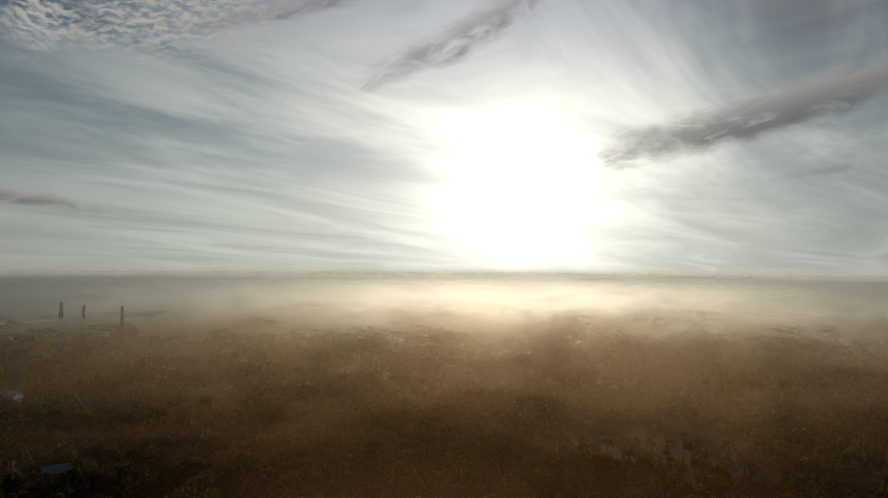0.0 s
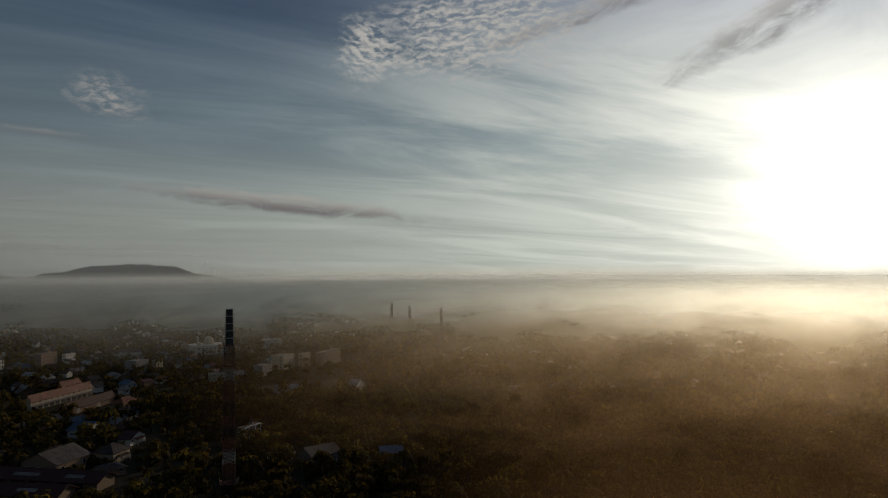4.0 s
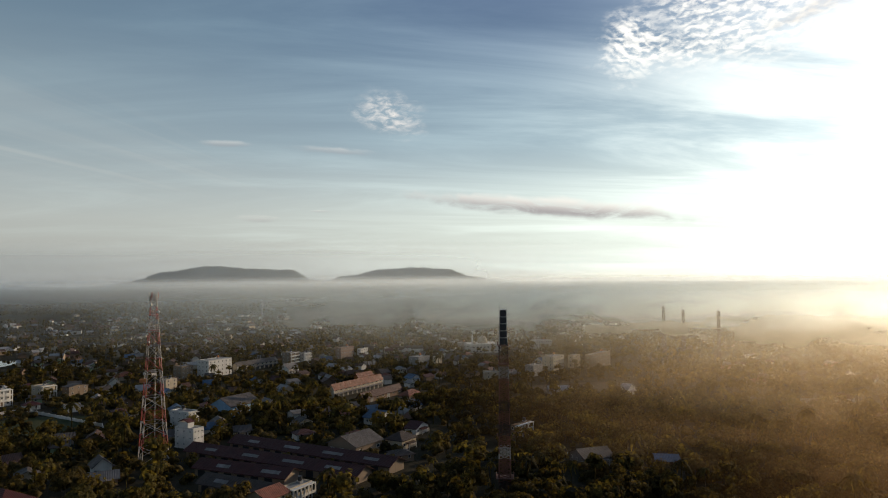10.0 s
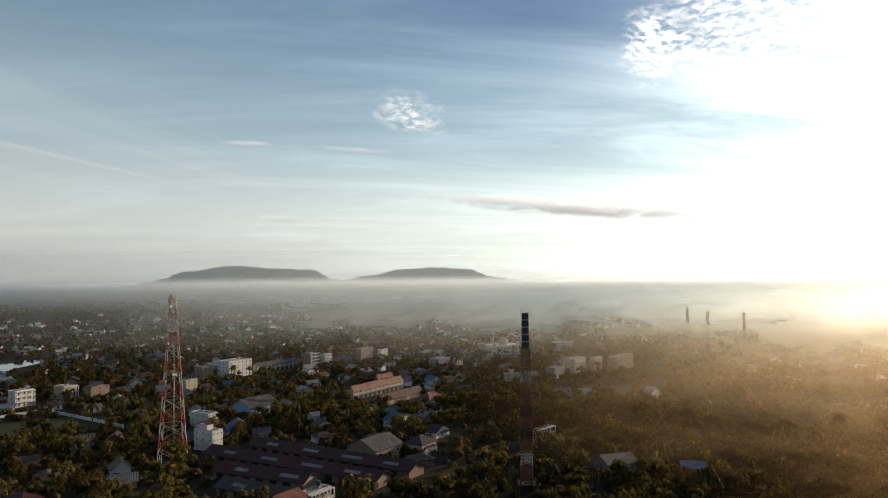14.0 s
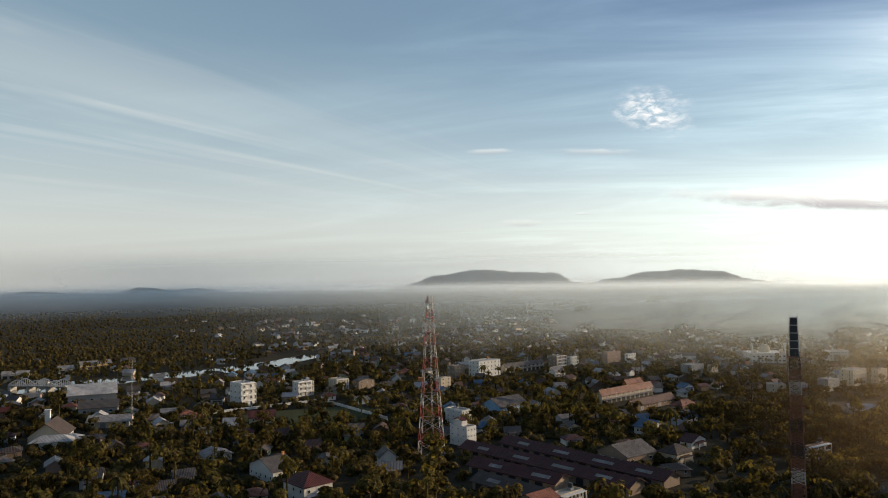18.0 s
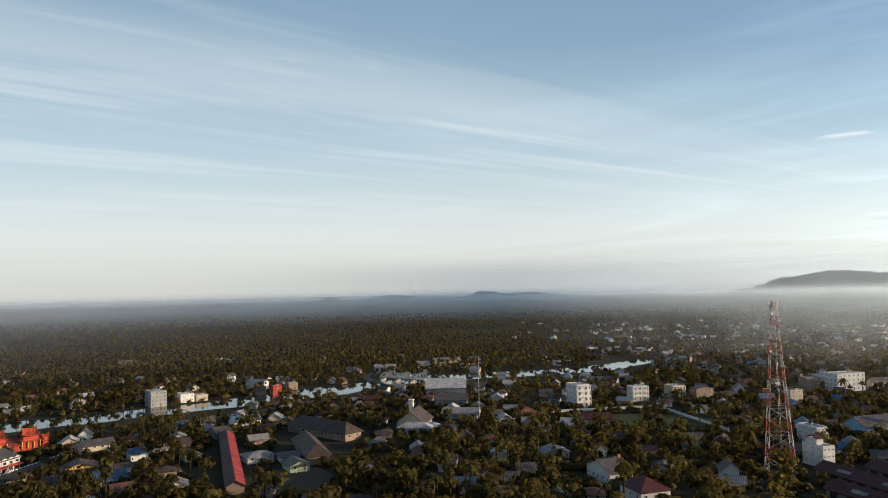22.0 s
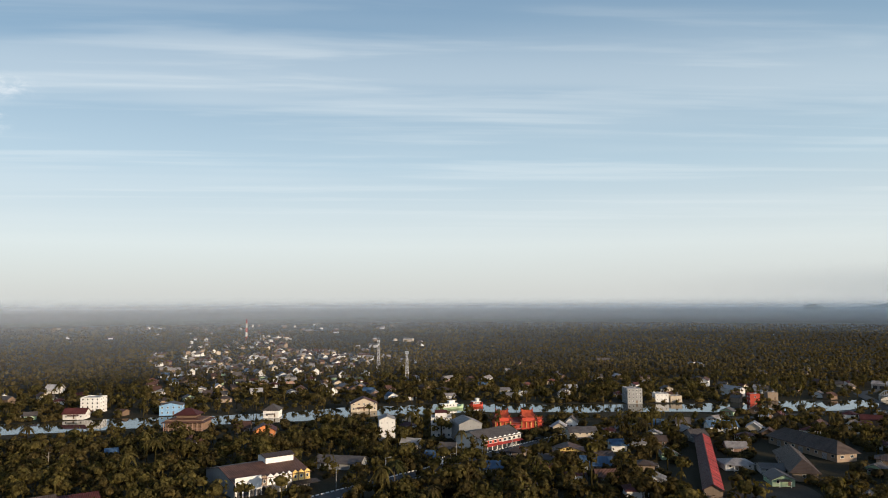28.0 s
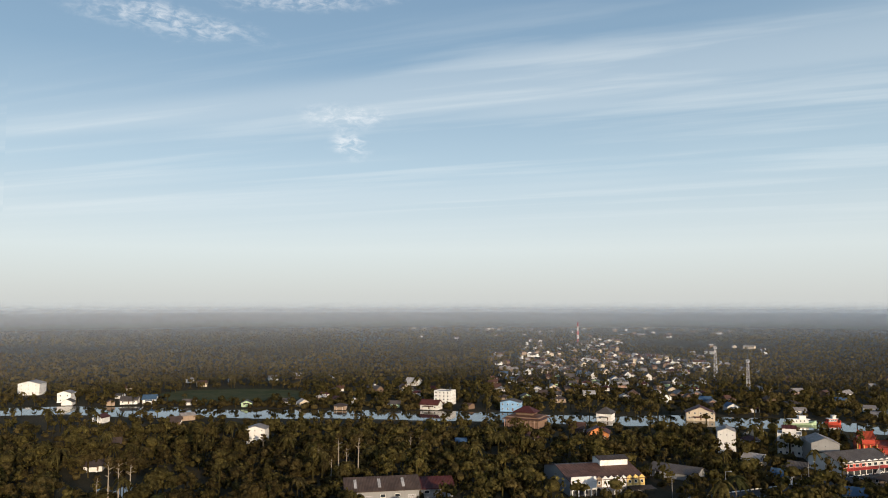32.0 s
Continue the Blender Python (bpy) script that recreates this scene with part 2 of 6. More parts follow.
def sheet_roof(name, colour, rust=0.3, rough=0.6):
    def build(k):
        p = own(k)
        sx = k.tree.nodes.new("ShaderNodeSeparateXYZ")
        k.put(sx.inputs[0], p)
        rib = k.m("SINE", k.m("MULTIPLY", sx.outputs[0], 11.0))
        w = place(k)
        patch = k.noise(w, 0.28, 4, 0.6)
        run = k.noise(k.add("ShaderNodeMapping", inputs={"Vector": p, "Scale": (1.3, 0.12, 0.12)}), 1.4, 5, 0.7)
        c = k.mix(k.span(patch, 0.3, 0.72), tint(k, colour, 0.3), tuple(v * 0.62 for v in colour))
        c = k.mix(k.m("MULTIPLY", k.span(run, 0.5, 0.68), rust), c, (0.085, 0.045, 0.028))
        return bsdf(k, c, rough, 0.0, rib, 0.05, 0.22)
    return material(name, build)


def paint(name, colour, rough=0.55, metal=0.0, wear=0.3):
    def build(k):
        p = place(k)
        n = k.noise(p, 1.2, 5, 0.65)
        c = k.mix(k.m("MULTIPLY", k.span(n, 0.5, 0.75), wear), tint(k, colour, 0.12), tuple(v * 0.4 for v in colour))
        return bsdf(k, c, rough, metal, k.noise(p, 6, 3), 0.006)
    return material(name, build)


def leaves(name, dark, light, shine=0.85, through=0.42):
    def build(k):
        p = place(k)
        isl = k.add("ShaderNodeNewGeometry", out="Random Per Island")
        stand = k.noise(p, 0.035, 3, 0.6)
        tree = k.noise(p, 0.17, 2, 0.5)
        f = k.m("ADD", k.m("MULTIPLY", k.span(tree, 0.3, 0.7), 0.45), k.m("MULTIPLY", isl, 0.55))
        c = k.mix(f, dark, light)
        c = k.mix(k.m("MULTIPLY", k.span(stand, 0.48, 0.7), 0.35), c, (0.085, 0.075, 0.03))
        land = k.noise(p, 0.004, 5, 0.6)
        c = k.mix(1.0, c, k.ramp(land, (0.36, (0.72, 0.70, 0.68)), (0.64, (1.3, 1.28, 1.22))), "MULTIPLY")
        c = tint(k, c, 0.3)
        # random leaf mottling; its contrast also stands in for sunlit highlights
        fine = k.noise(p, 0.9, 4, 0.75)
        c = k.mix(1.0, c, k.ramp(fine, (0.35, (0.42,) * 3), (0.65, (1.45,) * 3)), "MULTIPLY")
        leafy = k.add("ShaderNodeBump", inputs={"Height": fine, "Distance": 1.2, "Strength": 1.0})
        a = k.add("ShaderNodeBsdfPrincipled", inputs={"Base Color": c, "Roughness": shine, "Specular IOR Level": 0.08, "Normal": leafy})
        b = k.add("ShaderNodeBsdfTranslucent", inputs={"Color": k.mix(1.0, c, (1.5, 1.35, 0.6), "MULTIPLY")})
        return k.add("ShaderNodeMixShader", inputs={0: through, 1: a, 2: b})
    return material(name, build)


MAT = {}
for key, col in dict(white=(0.70, 0.675, 0.63), cream=(0.55, 0.46, 0.34), grey=(0.28, 0.275, 0.265), tan=(0.29, 0.21, 0.145), pink=(0.38, 0.24, 0.18),
                     blue=(0.18, 0.33, 0.50), green=(0.36, 0.48, 0.30), yellow=(0.62, 0.42, 0.13), brown=(0.20, 0.12, 0.075), orange=(0.60, 0.22, 0.07),
                     red=(0.48, 0.06, 0.03), wood=(0.17, 0.11, 0.07)).items():
    MAT[key] = plaster("wall_" + key, col)
for key, col, rust in (("r_grey", (0.105, 0.09, 0.08), 0.5), ("r_zinc", (0.28, 0.255, 0.235), 0.4), ("r_red", (0.085, 0.022, 0.018), 0.35), ("r_rust", (0.10, 0.05, 0.034), 0.5),
                       ("r_blue", (0.075, 0.14, 0.22), 0.2), ("r_pale", (0.44, 0.42, 0.40), 0.25), ("r_brown", (0.075, 0.052, 0.04), 0.4), ("r_terra", (0.24, 0.085, 0.05), 0.3),
                       ("r_bright", (0.42, 0.045, 0.035), 0.35), ("r_green", (0.16, 0.30, 0.20), 0.2)):
    MAT[key] = sheet_roof("roof_" + key[2:], col, rust)
MAT["concrete"] = plaster("concrete", (0.33, 0.32, 0.30), 0.6)
MAT["trim"] = paint("painted_trim", (0.64, 0.62, 0.58))
# near-black; on shopfronts, arches and stalls it stands in for the unlit inside
MAT["dark"] = paint("near_black", (0.03, 0.03, 0.032), 0.4)
MAT["steel_red"] = paint("red_steel", (0.30, 0.04, 0.025), 0.5)
MAT["steel_white"] = paint("white_steel", (0.48, 0.46, 0.43), 0.5)
MAT["steel_pale"] = paint("faded_white_steel", (0.36, 0.33, 0.30), 0.55)
MAT["steel_grey"] = paint("galvanised_steel", (0.34, 0.34, 0.35), 0.45, 0.6)
MAT["steel_rust"] = paint("rusty_steel", (0.19, 0.075, 0.045), 0.65)
MAT["steel_dark"] = paint("dark_rusty_steel", (0.055, 0.028, 0.02), 0.7)
MAT["black"] = paint("black_plastic", (0.022, 0.022, 0.025), 0.5)
MAT["temple"] = paint("temple_red", (0.46, 0.055, 0.026), 0.45)
MAT["tile"] = sheet_roof("temple_tile", (0.40, 0.07, 0.03), 0.15, 0.4)
MAT["bark"] = paint("bark", (0.16, 0.12, 0.085), 0.9)
MAT["pale_bark"] = paint("pale_bark", (0.25, 0.205, 0.15), 0.9)
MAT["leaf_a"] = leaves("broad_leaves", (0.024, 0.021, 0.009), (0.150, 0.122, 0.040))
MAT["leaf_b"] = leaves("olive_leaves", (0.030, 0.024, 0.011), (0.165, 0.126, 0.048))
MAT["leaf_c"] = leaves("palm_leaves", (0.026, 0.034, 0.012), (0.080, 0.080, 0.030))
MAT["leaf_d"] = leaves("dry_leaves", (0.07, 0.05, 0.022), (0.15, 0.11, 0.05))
MAT["glass"] = material("window_glass", lambda k: bsdf(k, (0.03, 0.035, 0.04), 0.08, 0.0, None, 0, 0.6))


def build_water(k):
    p = place(k)
    h = k.m("ADD", k.noise(p, 0.5, 3), k.m("MULTIPLY", k.noise(p, 0.07, 2), 0.6))
    return bsdf(k, (0.018, 0.022, 0.018), 0.04, 0.0, h, 0.012, 0.6)


MAT["water"] = material("river_water", build_water)


def build_ground(k):
    p = place(k)
    a, b, c = k.noise(p, 0.012, 5, 0.6), k.noise(p, 0.09, 5, 0.65), k.noise(p, 0.8, 4, 0.6)
    col = k.mix(k.span(a, 0.4, 0.62), (0.030, 0.026, 0.013), (0.046, 0.036, 0.020))
    col = k.mix(k.m("MULTIPLY", k.span(b, 0.52, 0.7), 0.6), col, (0.062, 0.044, 0.028))
    col = k.mix(k.m("MULTIPLY", k.span(c, 0.35, 0.7), 0.5), col, (0.022, 0.021, 0.010))
    return bsdf(k, col, 0.95, 0, k.m("ADD", c, b), 0.4, 0.1)


def build_soil(k):
    p = place(k)
    c = k.mix(k.noise(p, 0.25, 5, 0.7), (0.095, 0.072, 0.05), (0.05, 0.04, 0.028))
    return bsdf(k, c, 0.95, 0, k.noise(p, 1.5, 4), 0.15, 0.1)


def build_grass(k):
    p = place(k)
    c = k.mix(k.span(k.noise(p, 0.06, 5, 0.65), 0.35, 0.65), (0.030, 0.040, 0.013), (0.062, 0.062, 0.024))
    return bsdf(k, c, 0.9, 0, k.noise(p, 1.2, 4), 0.25, 0.1)


def build_road(k):
    p = place(k)
    c = k.mix(k.span(k.noise(p, 0.4, 5, 0.7), 0.3, 0.7), (0.075, 0.072, 0.068), (0.042, 0.041, 0.040))
    return bsdf(k, c, 0.85, 0, k.noise(p, 12, 3), 0.01, 0.3)


def build_hill(k):
    p = place(k)
    c = k.mix(k.span(k.noise(p, 0.012, 6, 0.65), 0.35, 0.65), (0.035, 0.045, 0.022), (0.065, 0.068, 0.035))
    return bsdf(k, c, 0.95, 0, k.noise(p, 0.06, 4), 4.0, 0.1)


for key, fn in (("ground", build_ground), ("soil", build_soil), ("grass", build_grass), ("road", build_road), ("hill", build_hill)):
    MAT[key] = material(key + "_surface", fn)


def haze_sheet_material(name, thick, top, scale, seed, centre, sunward, glow, rest, ahead):
    """a translucent sheet in place of hazy air: lets most light straight through, scatters some on; the sunlit tint is
    put into its colour
    """
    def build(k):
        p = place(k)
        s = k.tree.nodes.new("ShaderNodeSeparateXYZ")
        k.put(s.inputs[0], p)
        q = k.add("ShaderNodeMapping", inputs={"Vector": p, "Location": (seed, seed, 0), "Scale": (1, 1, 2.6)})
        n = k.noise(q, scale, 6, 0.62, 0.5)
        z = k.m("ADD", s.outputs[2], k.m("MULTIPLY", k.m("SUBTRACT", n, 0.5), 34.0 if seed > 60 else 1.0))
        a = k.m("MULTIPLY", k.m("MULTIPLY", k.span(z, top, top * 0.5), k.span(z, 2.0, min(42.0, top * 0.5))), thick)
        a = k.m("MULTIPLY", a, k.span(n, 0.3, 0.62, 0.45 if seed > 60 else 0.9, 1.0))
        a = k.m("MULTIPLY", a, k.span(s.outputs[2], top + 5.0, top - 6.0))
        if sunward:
            # the sheet thins out to its sides
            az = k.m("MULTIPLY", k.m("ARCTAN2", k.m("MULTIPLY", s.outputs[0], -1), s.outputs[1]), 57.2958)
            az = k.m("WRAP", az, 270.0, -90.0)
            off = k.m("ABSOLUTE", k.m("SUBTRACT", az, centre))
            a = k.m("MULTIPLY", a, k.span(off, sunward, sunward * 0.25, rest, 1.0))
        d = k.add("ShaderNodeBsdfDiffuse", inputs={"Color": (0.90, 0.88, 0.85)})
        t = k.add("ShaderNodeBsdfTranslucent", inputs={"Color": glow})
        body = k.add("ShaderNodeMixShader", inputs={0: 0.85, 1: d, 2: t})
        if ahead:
            # throws part of the light on ahead, as droplets would, close to its old way
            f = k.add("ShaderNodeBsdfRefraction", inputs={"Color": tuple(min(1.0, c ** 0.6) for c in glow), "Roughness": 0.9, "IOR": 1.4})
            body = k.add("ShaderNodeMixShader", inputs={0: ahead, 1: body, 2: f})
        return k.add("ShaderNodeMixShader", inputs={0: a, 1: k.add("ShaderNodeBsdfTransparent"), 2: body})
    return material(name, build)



# ---- mesh tools ----


class Shape:
    """Collects vertices and faces for one mesh."""

    def __init__(self):
        self.v, self.f, self.mi = [], [], []

    def face(self, pts, mi=0):
        n = len(self.v)
        self.v += [tuple(p) for p in pts]
        self.f.append(tuple(range(n, n + len(pts))))
        self.mi.append(mi)
        return self

    def box(self, x0, y0, z0, x1, y1, z1, mi=0):
        n = len(self.v)
        self.v += [(x0, y0, z0), (x1, y0, z0), (x1, y1, z0), (x0, y1, z0), (x0, y0, z1), (x1, y0, z1), (x1, y1, z1), (x0, y1, z1)]
        for q in ((3, 2, 1, 0), (4, 5, 6, 7), (0, 1, 5, 4), (1, 2, 6, 5), (2, 3, 7, 6), (3, 0, 4, 7)):
            self.f.append(tuple(n + i for i in q))
            self.mi.append(mi)
        return self

    def slab(self, pts, down, mi=0):
        """a flat plate with the outline pts, as thick as the vector down"""
        low = [tuple(Vector(p) + Vector(down)) for p in pts]
        n, m = len(self.v), len(pts)
        self.v += [tuple(p) for p in pts] + low
        self.f += [tuple(range(n, n + m)), tuple(reversed(range(n + m, n + 2 * m)))]
        self.f += [(n + i, n + m + i, n + m + (i + 1) % m, n + (i + 1) % m) for i in range(m)]
        self.mi += [mi] * (m + 2)
        return self

    def bar(self, a, b, r, mi=0, sides=4, r2=None):
        a, b = Vector(a), Vector(b)
        w = (b - a).normalized()
        u = w.orthogonal().normalized()
        q = w.cross(u)
        n = len(self.v)
        for p, rr in ((a, r), (b, r if r2 is None else r2)):
            for i in range(sides):
                t = 2 * math.pi * (i + 0.5) / sides
                self.v.append(tuple(p + (u * math.cos(t) + q * math.sin(t)) * rr))
        for i in range(sides):
            j = (i + 1) % sides
            self.f.append((n + i, n + j, n + sides + j, n + sides + i))
            self.mi.append(mi)
        self.f += [tuple(reversed(range(n, n + sides))), tuple(range(n + sides, n + 2 * sides))]
        self.mi += [mi] * 2
        return self

    def dome(self, c, r, h, mi=0, rings=4, sides=10, up=1):
        n = len(self.v)
        for i in range(rings + 1):
            t = i / rings * math.pi / 2
            for j in range(sides):
                a = 2 * math.pi * j / sides
                self.v.append((c[0] + r * math.cos(t) * math.cos(a), c[1] + r * math.cos(t) * math.sin(a), c[2] + up * h * math.sin(t)))
        for i in range(rings):
            for j in range(sides):
                k = (j + 1) % sides
                self.f.append((n + i * sides + j, n + i * sides + k, n + (i + 1) * sides + k, n + (i + 1) * sides + j))
                self.mi.append(mi)
        return self

    def mesh(self, name, *mats):
        me = bpy.data.meshes.new(name)
        me.from_pydata(self.v, [], self.f)
        for m in mats:
            me.materials.append(m)
        if any(self.mi):
            me.polygons.foreach_set("material_index", self.mi)
        me.update()
        return me


def part(name, shape, mat, parent, label="", at=None):
    """one mesh object under a thing or a part"""
    mats = mat if isinstance(mat, tuple) else (mat,)
    me = shape if isinstance(shape, bpy.types.Mesh) else shape.mesh(name, *[MAT[m] for m in mats])
    ob = new(name, me)
    ob.parent = parent
    if at is not None:
        ob.matrix_basis = at
    if label:
        ob["label"] = label
    return ob


TAKEN = []          # ground already built on: x, y, radius


def thing(name, x, y, yaw, label, category, group="", z=0.0, radius=0.0):
    ob = new(name)
    ob.empty_display_size = 1.0
    ob.matrix_basis = pose(x, y, z, 0, 0, yaw)
    if radius:
        TAKEN.append((x, y, radius))
    return tagged(ob, label, category, group)


# ---- ground, water, roads ----
def polar_sheet(name, mat, r0, r1, rings, sides, fn):
    v, f = [], []
    for i in range(rings + 1):
        r = r0 + (r1 - r0) * (i / rings) ** 2
        for j in range(sides):
            a = 2 * math.pi * j / sides
            x, y = r * math.cos(a), r * math.sin(a)
            v.append((x, y, fn(x, y, r)))
    for i in range(rings):
        for j in range(sides):
            k = (j + 1) % sides
            f.append((i * sides + j, (i + 1) * sides + j, (i + 1) * sides + k, i * sides + k))
    me = bpy.data.meshes.new(name)
    me.from_pydata(v, [], f)
    me.materials.append(mat)
    return new(name, me)


def relief(x, y, r):
    return 0.0 if r < 1400 else noise.noise(Vector((x, y, 0)) * 0.0016) * 1.5 * min(1, (r - 1400) / 1500)


tagged(polar_sheet("ground", MAT["ground"], 0.5, 4960, 60, 160, relief), "dark green and brown lowland under morning mist", "ground", kind="structure")

RIVER = [(150, -690), (60, -625), (6, -597), (-34, -578), (-73, -549), (-118, -513), (-164, -482), (-223, -440), (-262, -408), (-299, -372), (-330, -345), (-362, -330),
         (-404, -290), (-430, -256), (-454, -218), (-474, -186), (-505, -140), (-540, -98), (-580, -50), (-612, -4), (-632, 45), (-640, 100), (-664, 150), (-720, 210)]
RIVER_HALF = 19.0


def to_line(x, y, line):
    best = 1e9
    for (ax, ay), (bx, by) in zip(line, line[1:]):
        dx, dy = bx - ax, by - ay
        t = max(0, min(1, ((x - ax) * dx + (y - ay) * dy) / (dx * dx + dy * dy)))
        best = min(best, math.hypot(x - ax - t * dx, y - ay - t * dy))
    return best


def ribbon(line, half, z, uneven=0.0, thick=0.0):
    """a strip along a line; its edges wander by uneven"""
    s = Shape()
    pts = []
    for (ax, ay), (bx, by) in zip(line, line[1:]):
        n = max(2, int(math.hypot(bx - ax, by - ay) / 8))
        pts += [(ax + (bx - ax) * i / n, ay + (by - ay) * i / n) for i in range(n)]
    pts.append(line[-1])
    edge = []
    for i, (x, y) in enumerate(pts):
        a, b = pts[max(0, i - 2)], pts[min(len(pts) - 1, i + 2)]
        d = Vector((b[0] - a[0], b[1] - a[1])).normalized()
        w1 = half + uneven * noise.noise(Vector((x, y, 3)) * 0.03)
        w2 = half + uneven * noise.noise(Vector((x, y, 9)) * 0.03)
        edge.append(((x - d.y * w1, y + d.x * w1), (x + d.y * w2, y - d.x * w2)))
    for (a, b), (c, e) in zip(edge, edge[1:]):
        q = [(*a, z), (*b, z), (*e, z), (*c, z)]
        s.slab(q, (0, 0, -thick)) if thick else s.face(q)
    return s


tagged(new("river", ribbon(RIVER, RIVER_HALF, 0.06, 9.0).mesh("river", MAT["water"])), "calm brown river reflecting the pale sky", "river", kind="structure")


def patch(name, x, y, rx, ry, yaw, mat, label, category, z=0.05, rag=0.25):
    s, n = Shape(), 28
    c, q = math.cos(radians(yaw)), math.sin(radians(yaw))
    pts = []
    for i in range(n):
        t = 2 * math.pi * i / n
        k = 1 + rag * noise.noise(Vector((x + 9 * math.cos(t), y + 9 * math.sin(t), 0)) * 0.11)
        u, w = rx * k * math.cos(t), ry * k * math.sin(t)
        pts.append((x + u * c - w * q, y + u * q + w * c, z))
    s.face(pts)
    return tagged(new(name, s.mesh(name, MAT[mat])), label, category, kind="structure")


OPEN = [(-402, 112, 40, 27, 80), (-262, 402, 38, 20, 62), (-156, -598, 60, 48, 140), (-1250, 92, 26, 58, 15), (92, 322, 44, 36, 0), (-300, -58, 20, 16, 0), (-40, -330, 30, 18, 150)]
patch("sports_field", -402, 112, 42, 27, 80, "grass", "walled grass sports field", "field", rag=0.08)
patch("clearing", -262, 402, 38, 20, 62, "soil", "bare brown earth clearing", "clearing")
patch("meadow", -156, -598, 60, 48, 140, "grass", "open grassy plot behind the river", "meadow")
patch("far_field", -1250, 92, 26, 58, 15, "grass", "pale green far field", "field", 0.08)
patch("schoolyard", -300, -58, 20, 16, 0, "soil", "bare schoolyard", "yard")
patch("pond", -172, 246, 10, 5.5, 40, "water", "small pond between trees", "pond", 0.07, 0.6)
patch("far_pond", -552, 850, 26, 44, 34, "water", "bright distant pond", "pond", 0.07, 0.5)
patch("far_pond_two", -500, 930, 20, 30, 40, "water", "bright distant pond", "pond", 0.07, 0.5)
patch("marsh", -38, -318, 16, 7, 120, "water", "shallow marsh water with plants", "marsh", 0.07, 0.9)

ROADS = [[(-120, -205), (-196, -198), (-266, -188), (-309, -182), (-341, -177), (-380, -170), (-430, -150), (-490, -95), (-545, -52)],
         [(-590, -44), (-640, -60), (-700, -40)], [(-600, -560), (-1000, -1130)]]
for line in ROADS:
    tagged(new("road", ribbon(line, 4.0, 0.14, 0.6, 0.13).mesh("road", MAT["road"])), "narrow worn asphalt road", "road", kind="structure")
kerb = Shape()
for (ax, ay), (bx, by) in zip(ROADS[0][:5], ROADS[0][1:6]):
    n = int(math.hypot(bx - ax, by - ay) / 2.4)
    d = Vector((bx - ax, by - ay)).normalized()
    for i in range(n):
        px, py = ax + (bx - ax) * i / n, ay + (by - ay) * i / n
        for side in (-4.6, 4.6):
            cx, cy = px - d.y * side, py + d.x * side
            kerb.bar((cx, cy, 0.15), (cx + d.x * 1.5, cy + d.y * 1.5, 0.15), 0.28)
tagged(new("kerb", kerb.mesh("kerb", MAT["trim"])), "pale broken kerb blocks along the road", "kerb", kind="stuff")


# ---- hills on the horizon ----
def hill(name, label, dist, ridge, depth=180):
    """ridge: heading and height in metres along the crest"""
    s, rows = Shape(), []
    a0, a1 = ridge[0][0], ridge[-1][0]
    n = 60
    for i in range(n + 1):
        a = a0 + (a1 - a0) * i / n
        for (p, hp), (q, hq) in zip(ridge, ridge[1:]):
            if min(p, q) - 1e-6 <= a <= max(p, q) + 1e-6:
                t = (a - p) / (q - p)
                t = t * t * (3 - 2 * t)
                h = hp + (hq - hp) * t
        h += min(1.0, h / 40) * (7.0 * noise.noise(Vector((a * 1.7, dist, 0))) + 4.0 * noise.noise(Vector((a * 6, dist, 5))))
        col = []
        for j in range(7):
            k = j / 6
            r = dist - depth + 2 * depth * k
            z = max(-1, h * math.sin(math.pi * k) ** 0.8 + (noise.noise(Vector((a * 3, k * 4, dist))) * 6 if 0 < j < 6 and j != 3 else 0))
            w = toward(a, 0)
            col.append((w.x * r, w.y * r, z - 1))
        rows.append(col)
    for a, b in zip(rows, rows[1:]):
        for j in range(6):
            s.face([a[j], a[j + 1], b[j + 1], b[j]])
    me = s.mesh(name, MAT["hill"])
    bm = bmesh.new()
    bm.from_mesh(me)
    bmesh.ops.remove_doubles(bm, verts=bm.verts, dist=0.01)
    bmesh.ops.recalc_face_normals(bm, faces=bm.faces)
    bm.to_mesh(me)
    bm.free()
    tagged(new(name, me), label, "hill", kind="structure")


hill("hill_ridge", "long blue-grey wooded hill behind the mist", 4640, [(68.5, 4), (66.7, 34), (64.2, 90), (61.1, 124), (57.8, 104), (55.3, 97), (53.6, 38), (52.3, 4)])
hill("hill_ridge", "blue-grey wooded hill behind the mist", 4560, [(54.6, 4), (53.3, 24), (51.0, 57), (48.4, 93), (46.0, 105), (43.2, 91), (41.4, 44), (38.9, 12), (37.6, 2)])
hill("hill_knoll", "small round dark hill", 3600, [(98.6, 2), (98.1, 36), (97.8, 43), (97.2, 32), (96.5, 2)], 60)
hill("hill_ridge", "faint low hills on the horizon", 4760, [(96.5, 1), (94.7, 18), (92.9, 33), (90.5, 19), (87.8, 14), (85.8, 45), (83.8, 26), (82.1, 36), (79.6, 6), (77.0, 1)], 90)
hill("hill_ridge", "low dark rise under the sun", 4700, [(-26, 2), (-23, 12), (-18, 22), (-14, 10), (-11, 2)], 90)

# ---- mist and haze, imitated by upright sheets ----


